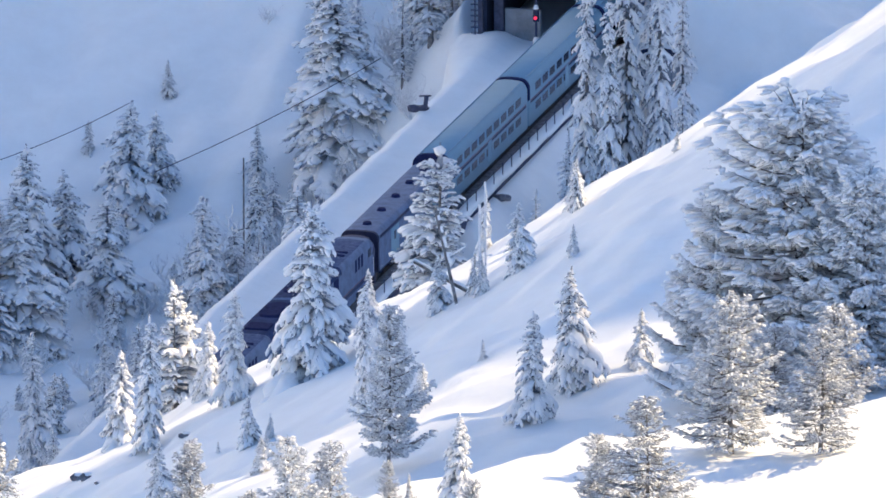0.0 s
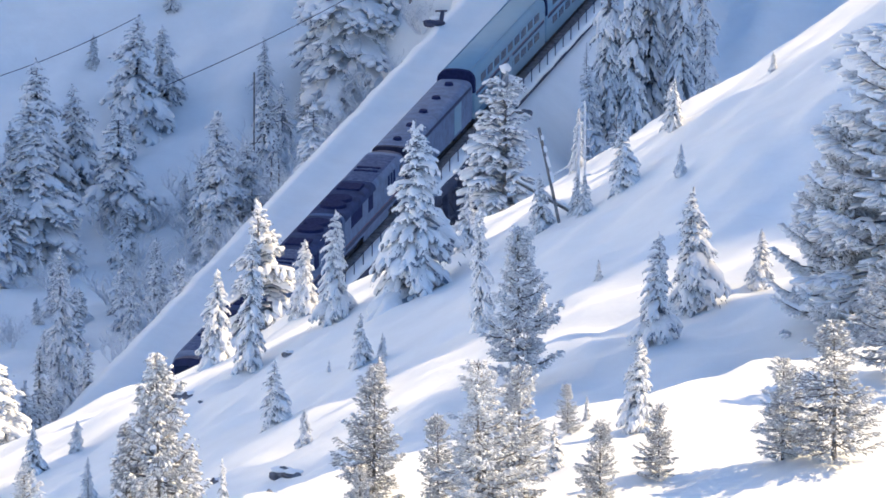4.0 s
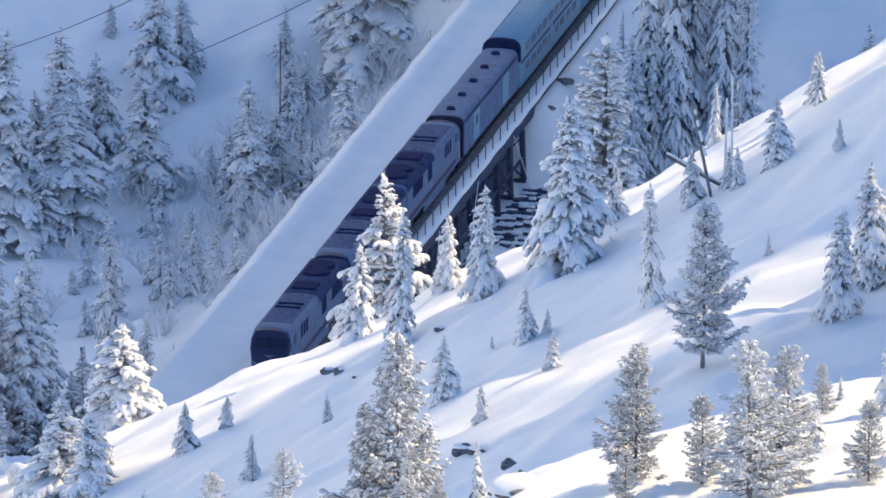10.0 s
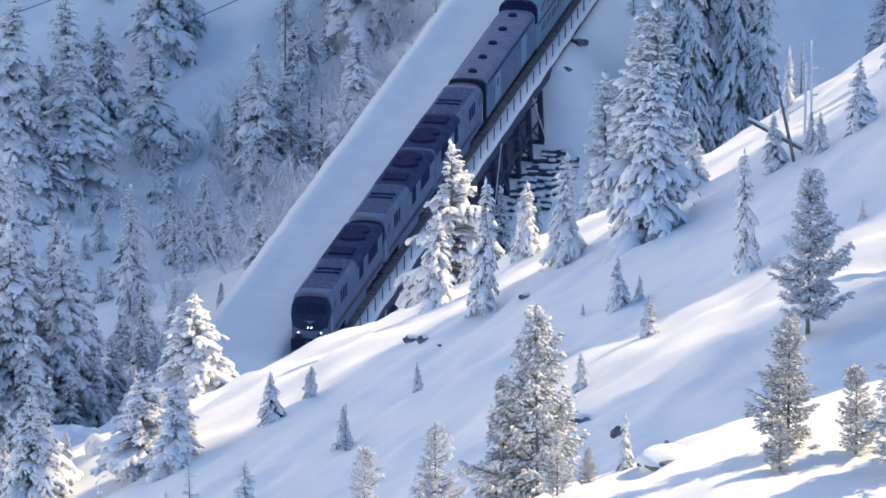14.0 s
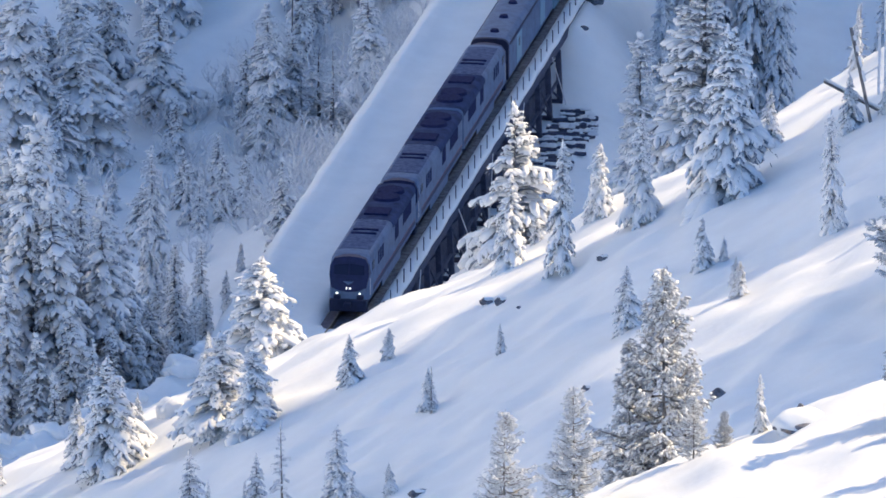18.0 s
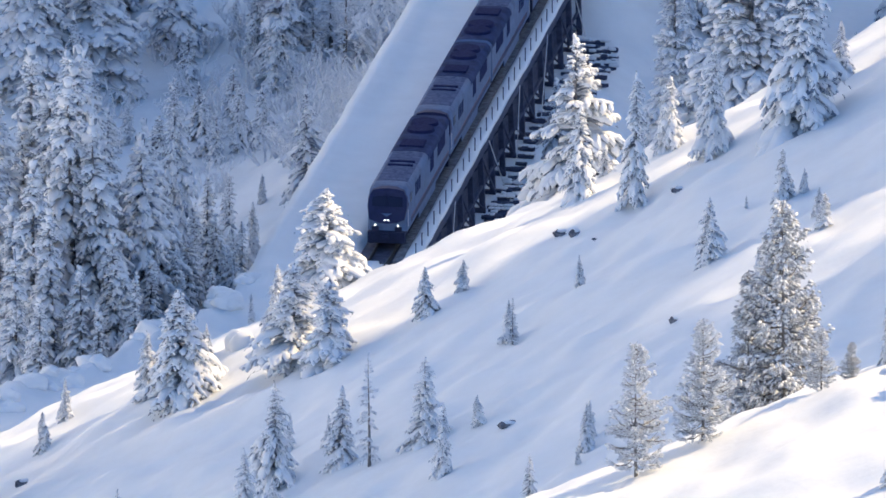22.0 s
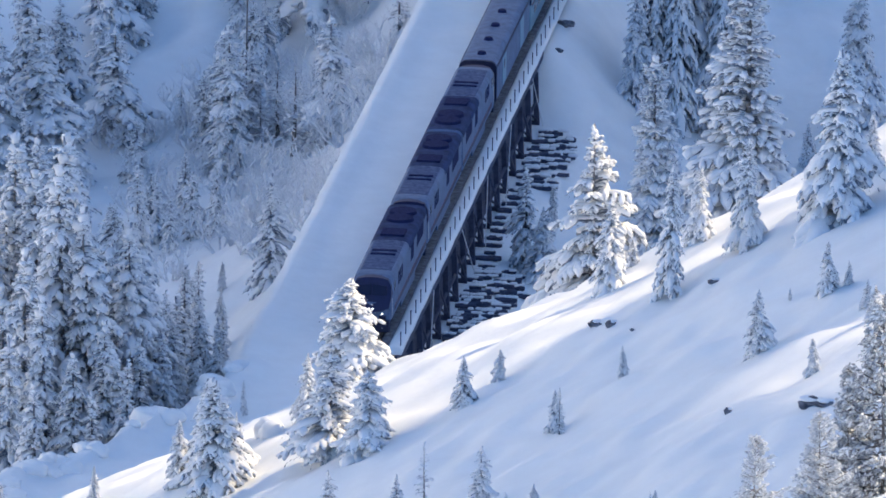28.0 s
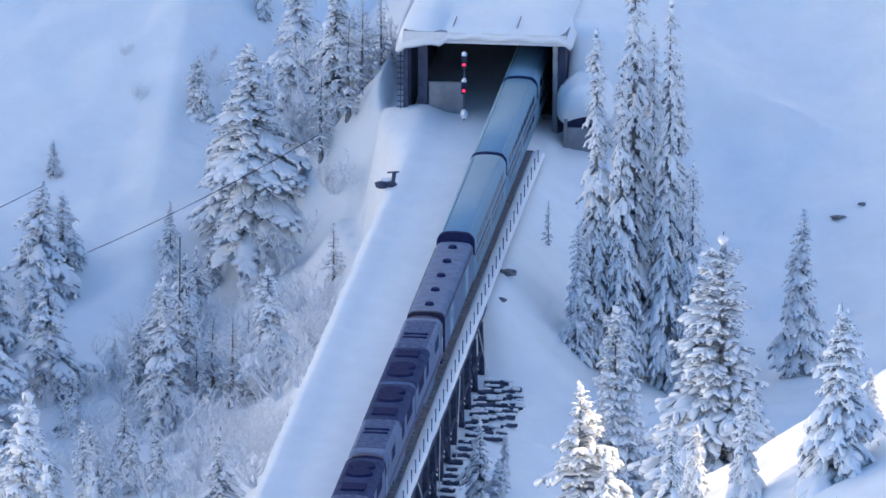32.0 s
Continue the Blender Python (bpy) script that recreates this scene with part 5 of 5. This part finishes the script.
# ---- smaller things ----
def lump(bm, c, size, seed, squash=1.0, rough=0.25, sub=2):
    """An uneven rounded block."""
    r = random.Random(seed)
    made = bmesh.ops.create_icosphere(bm, subdivisions=sub, radius=1.0)
    ph = [r.uniform(0, 6.28) for _ in range(4)]
    for vert in made["verts"]:
        q = vert.co.copy()
        k = 1 + rough * (math.sin(3 * q.x + ph[0]) * math.sin(2.6 * q.y + ph[1]) + 0.6 * math.sin(5 * q.z + 4 * q.x + ph[2]) * math.sin(4 * q.y + ph[3]))
        vert.co = Vector(c) + Vector((q.x * size[0] * k, q.y * size[1] * k, q.z * size[2] * k * squash))
    return bm


def boulder(x, y, w, h, seed, snowy=True, label="dark rock poking out of the deep snow", sink=0.3):
    z = ground_z(x, y)
    root = thing("boulder", x, y, z, 0, label, "rock", "rocks in the snow")
    part("rock", lump(bmesh.new(), (0, 0, h * (0.5 - sink)), (w, w * 0.7, h * 0.5), seed, rough=0.42, sub=3), M_ROCK, root)
    if snowy:
        ob = part("snow_cap", lump(bmesh.new(), (0.05, 0.1, h * (1.0 - sink) - 0.05), (w * 1.02, w * 0.8, h * 0.22), seed + 1, rough=0.12), M_SNOW, root, "smooth snow cap")
        ob.data.polygons.foreach_set("use_smooth", [True] * len(ob.data.polygons))
    return root


def snow_mound(x, y, w, d, h, seed, label="rounded pillow of drifted snow"):
    ob = part("snow_mound", lump(bmesh.new(), (x, y, ground_z(x, y) + 0.1 * h), (w, d, h * 0.85), seed, rough=0.26 if "block" in label else 0.1, sub=3), M_SNOW, None)
    ob.data.polygons.foreach_set("use_smooth", [True] * len(ob.data.polygons))
    return tagged(ob, label, "snow", "snow pillows")


def cable(points, name="power_line", label="thin black overhead power cable crossing the snowy slope"):
    curve = bpy.data.curves.new(name, "CURVE")
    curve.dimensions = "3D"
    curve.bevel_depth = 0.035
    curve.bevel_resolution = 1
    sp = curve.splines.new("POLY")
    sp.points.add(len(points) - 1)
    for p, q in zip(sp.points, points):
        p.co = (*q, 1)
    curve.materials.append(M_DARK)
    return tagged(new(name, curve), label, "cable", "power lines")


def hanging(a, b, sag, n=14):
    return [tuple(a[k] + (b[k] - a[k]) * i / n - (sag * 4 * (i / n) * (1 - i / n) if k == 2 else 0) for k in range(3)) for i in range(n + 1)]

boulder(30.6, -110.7, 0.35, 0.50, 1)
boulder(31.9, -113.4, 0.32, 0.55, 2)
boulder(33.7, -117.0, 0.12, 0.20, 3)
boulder(49.0, -156.8, 0.75, 0.80, 5)
boulder(50.2, -158.6, 0.55, 0.60, 25)
boulder(54.2, -168.2, 0.60, 0.60, 6, False)
boulder(69.0, -237.7, 0.35, 0.50, 7, False)
boulder(38.6, -113.7, 0.30, 0.40, 8)
boulder(43.5, -151.2, 0.25, 0.40, 9)
boulder(-4.7, -111.8, 0.35, 0.50, 10)
boulder(34.2, -157.6, 0.50, 0.40, 11)
boulder(3.2, 104.7, 0.60, 0.60, 13, False)
boulder(3.6, 97.4, 0.30, 0.40, 14, False)
boulder(27.8, 142.0, 0.70, 0.35, 16, False)
boulder(29.7, 143.3, 0.35, 0.30, 17, False)
bush(-36.9, 178.3, 1.3)
bush(-39.0, 183.8, 1.0)
bush(-30.5, 182.0, 1.8)
bush(-31.6, 184.5, 1.4)
snow_mound(69.5, -241.8, 1.50, 1.20, 1.10, 31, "snow-domed boulder with a dark hollow under its rim")
snow_mound(7.8, -99.6, 0.90, 0.70, 1.10, 32)
snow_mound(7.3, -98.8, 0.80, 0.70, 1.20, 36)
boulder(69.3, -242.4, 1.0, 0.7, 40, False)
snow_mound(-28.7, 38.0, 0.82, 0.65, 0.61, 60, "broken block of ploughed snow")
snow_mound(-30.1, 37.2, 0.82, 0.66, 0.62, 61, "broken block of ploughed snow")
snow_mound(-8.8, -10.5, 1.11, 0.89, 0.83, 62, "broken block of ploughed snow")
snow_mound(-18.4, -27.9, 0.72, 0.58, 0.54, 63, "broken block of ploughed snow")
snow_mound(-29.8, 37.2, 0.67, 0.54, 0.50, 64, "broken block of ploughed snow")
snow_mound(-8.7, -10.5, 1.15, 0.92, 0.86, 65, "broken block of ploughed snow")
snow_mound(-18.6, 41.4, 0.75, 0.60, 0.56, 66, "broken block of ploughed snow")
snow_mound(-12.8, -18.5, 1.18, 0.95, 0.89, 67, "broken block of ploughed snow")
snow_mound(-17.0, 40.5, 0.98, 0.79, 0.74, 68, "broken block of ploughed snow")
snow_mound(-20.8, 40.0, 0.64, 0.51, 0.48, 69, "broken block of ploughed snow")
snow_mound(-25.0, 43.1, 1.25, 1.00, 0.94, 70, "broken block of ploughed snow")
snow_mound(-9.9, -9.7, 0.74, 0.59, 0.56, 71, "broken block of ploughed snow")
snow_mound(-9.3, -8.5, 1.21, 0.96, 0.90, 72, "broken block of ploughed snow")
snow_mound(-16.6, 33.9, 0.83, 0.66, 0.62, 73, "broken block of ploughed snow")
snow_mound(-22.4, 41.1, 0.63, 0.50, 0.47, 74, "broken block of ploughed snow")
snow_mound(-17.0, -27.7, 0.53, 0.43, 0.40, 75, "broken block of ploughed snow")
snow_mound(-20.4, -34.5, 0.72, 0.58, 0.54, 76, "broken block of ploughed snow")
snow_mound(-23.4, 39.8, 0.77, 0.62, 0.58, 77, "broken block of ploughed snow")
snow_mound(-8.6, -2.6, 0.83, 0.66, 0.62, 78, "broken block of ploughed snow")
snow_mound(-18.5, -29.5, 0.72, 0.58, 0.54, 79, "broken block of ploughed snow")
snow_mound(-16.4, -26.0, 0.76, 0.61, 0.57, 80, "broken block of ploughed snow")
snow_mound(-13.5, -21.3, 0.58, 0.46, 0.44, 81, "broken block of ploughed snow")
snow_mound(-31.4, 34.2, 1.11, 0.89, 0.83, 82, "broken block of ploughed snow")
snow_mound(-22.3, 42.8, 0.76, 0.61, 0.57, 83, "broken block of ploughed snow")
snow_mound(-19.0, -29.1, 0.53, 0.43, 0.40, 84, "broken block of ploughed snow")
snow_mound(-11.6, -17.8, 1.26, 1.01, 0.95, 85, "broken block of ploughed snow")
snow_mound(-11.1, -17.2, 0.51, 0.41, 0.39, 86, "broken block of ploughed snow")
snow_mound(-16.9, -29.8, 1.12, 0.90, 0.84, 87, "broken block of ploughed snow")
snow_mound(-15.4, -26.4, 1.00, 0.80, 0.75, 88, "broken block of ploughed snow")
snow_mound(-18.0, 39.5, 0.65, 0.52, 0.49, 89, "broken block of ploughed snow")
snow_mound(-25.4, 42.0, 0.81, 0.64, 0.60, 90, "broken block of ploughed snow")
snow_mound(-8.9, -4.8, 0.51, 0.41, 0.38, 91, "broken block of ploughed snow")
snow_mound(-31.8, 34.6, 1.13, 0.90, 0.85, 92, "broken block of ploughed snow")
snow_mound(-26.5, 39.0, 0.58, 0.46, 0.43, 93, "broken block of ploughed snow")
snow_mound(-8.5, -4.7, 0.67, 0.53, 0.50, 94, "broken block of ploughed snow")
snow_mound(-31.6, 35.2, 0.63, 0.51, 0.48, 95, "broken block of ploughed snow")
snow_mound(-21.3, 43.7, 0.53, 0.43, 0.40, 96, "broken block of ploughed snow")
snow_mound(-24.5, 41.7, 1.30, 1.04, 0.97, 97, "broken block of ploughed snow")
snow_mound(-19.6, -31.3, 1.12, 0.90, 0.84, 98, "broken block of ploughed snow")
snow_mound(-15.4, -26.4, 0.88, 0.71, 0.66, 99, "broken block of ploughed snow")
snow_mound(-28.3, 36.0, 0.53, 0.42, 0.40, 100, "broken block of ploughed snow")
snow_mound(-25.7, 40.8, 1.21, 0.97, 0.91, 101, "broken block of ploughed snow")
snow_mound(-17.1, 34.7, 0.53, 0.42, 0.39, 102, "broken block of ploughed snow")
snow_mound(-28.2, 37.1, 0.67, 0.53, 0.50, 103, "broken block of ploughed snow")
snow_mound(-17.8, -31.0, 0.61, 0.49, 0.46, 104, "broken block of ploughed snow")
snow_mound(-20.0, -36.6, 0.95, 0.76, 0.71, 105, "broken block of ploughed snow")
cable(hanging((-57.3, 150.0, -14.2), (-41.5, 150.0, -7.0), 0.5))
cable(hanging((-36.6, 141.0, -10.5), (-16.6, 141.0, 0.6), 0.4))
stub = thing("timber_stub", -8.7, 124.8, ground_z(-8.7, 124.8), 0, "dark broken timber stub with a short crossbar in the snow bank", "stump")
part("block", lump(bmesh.new(), (-0.45, 0, 0.15), (0.85, 0.45, 0.36), 12, rough=0.3, sub=3), M_TIMBER, stub)
part("post", beam((0.15, 0, -0.3), (0.35, 0, 1.15), 0.3), M_TIMBER, stub)
part("crossbar", beam((-0.25, -0.05, 1.18), (0.75, 0.05, 1.24), 0.12), M_TIMBER, stub)
cap_ob = part("snow_cap", lump(bmesh.new(), (-0.3, 0.15, 0.52), (0.55, 0.4, 0.16), 13, rough=0.12), M_SNOW, stub, "thin snow cap")
snag = thing("dead_tree", -28.5, 139.7, ground_z(-28.5, 139.7), 0, "bare grey dead trunk standing among the firs", "dead tree")
part("trunk", beam((0, 0, -0.5), (0.1, 0, 11.0), 0.12), M_BARK, snag)
part("crossarm", beam((-0.5, 0, 4.6), (0.6, 0, 4.9), 0.08), M_BARK, snag)
leaning = thing("leaning_dead_tree", 55.1, -108.0, ground_z(55.1, -108.0), 0, "dark broken trunk leaning over the crest, dusted with snow", "dead tree")
part("trunk", beam((0, 0, -0.6), (-1.35, -0.4, 6.2), 0.20), M_BARK, leaning)
for z0, z1 in ((2.6, 3.3), (3.6, 4.3), (4.6, 5.0), (5.4, 5.7)):
    part("snow_strip", beam((-0.22 * z0 + 0.10, -0.07 * z0, z0 + 0.05), (-0.22 * z1 + 0.10, -0.07 * z1, z1 + 0.05), 0.19), M_CLUMP, leaning)
part("branch", beam((-0.62, -0.2, 3.0), (0.5, 0.1, 3.7), 0.09), M_RIME, leaning, "snow-coated side branch")
fallen = thing("fallen_log", 53.6, -106.0, ground_z(53.6, -106.0) + 1.4, 0, "snow-coated broken log resting on small firs", "dead tree")
part("trunk", beam((-1.9, 0, 1.2), (1.9, 0, -0.7), 0.2), M_BARK, fallen)
part("snow_strip", beam((-1.9, 0, 1.34), (1.9, 0, -0.56), 0.2), M_CLUMP, fallen)
poles = thing("dead_pole_pair", 54.4, -100.0, ground_z(54.4, -100.0), 0, "two bare dead poles crusted with snow beside the crest", "dead tree")
part("pole", beam((0, 0, -0.5), (0.08, 0, 4.8), 0.15), M_RIME, poles)
part("pole", beam((0.42, 0.1, -0.5), (0.40, 0.1, 6.3), 0.12), M_RIME, poles, "rime-white pole")
for z0 in (1.4, 2.6, 3.3, 4.4):
    part("branch_stub", beam((0.4, 0.1, z0), (0.85, 0.0, z0 + 0.12), 0.09), M_RIME, poles)
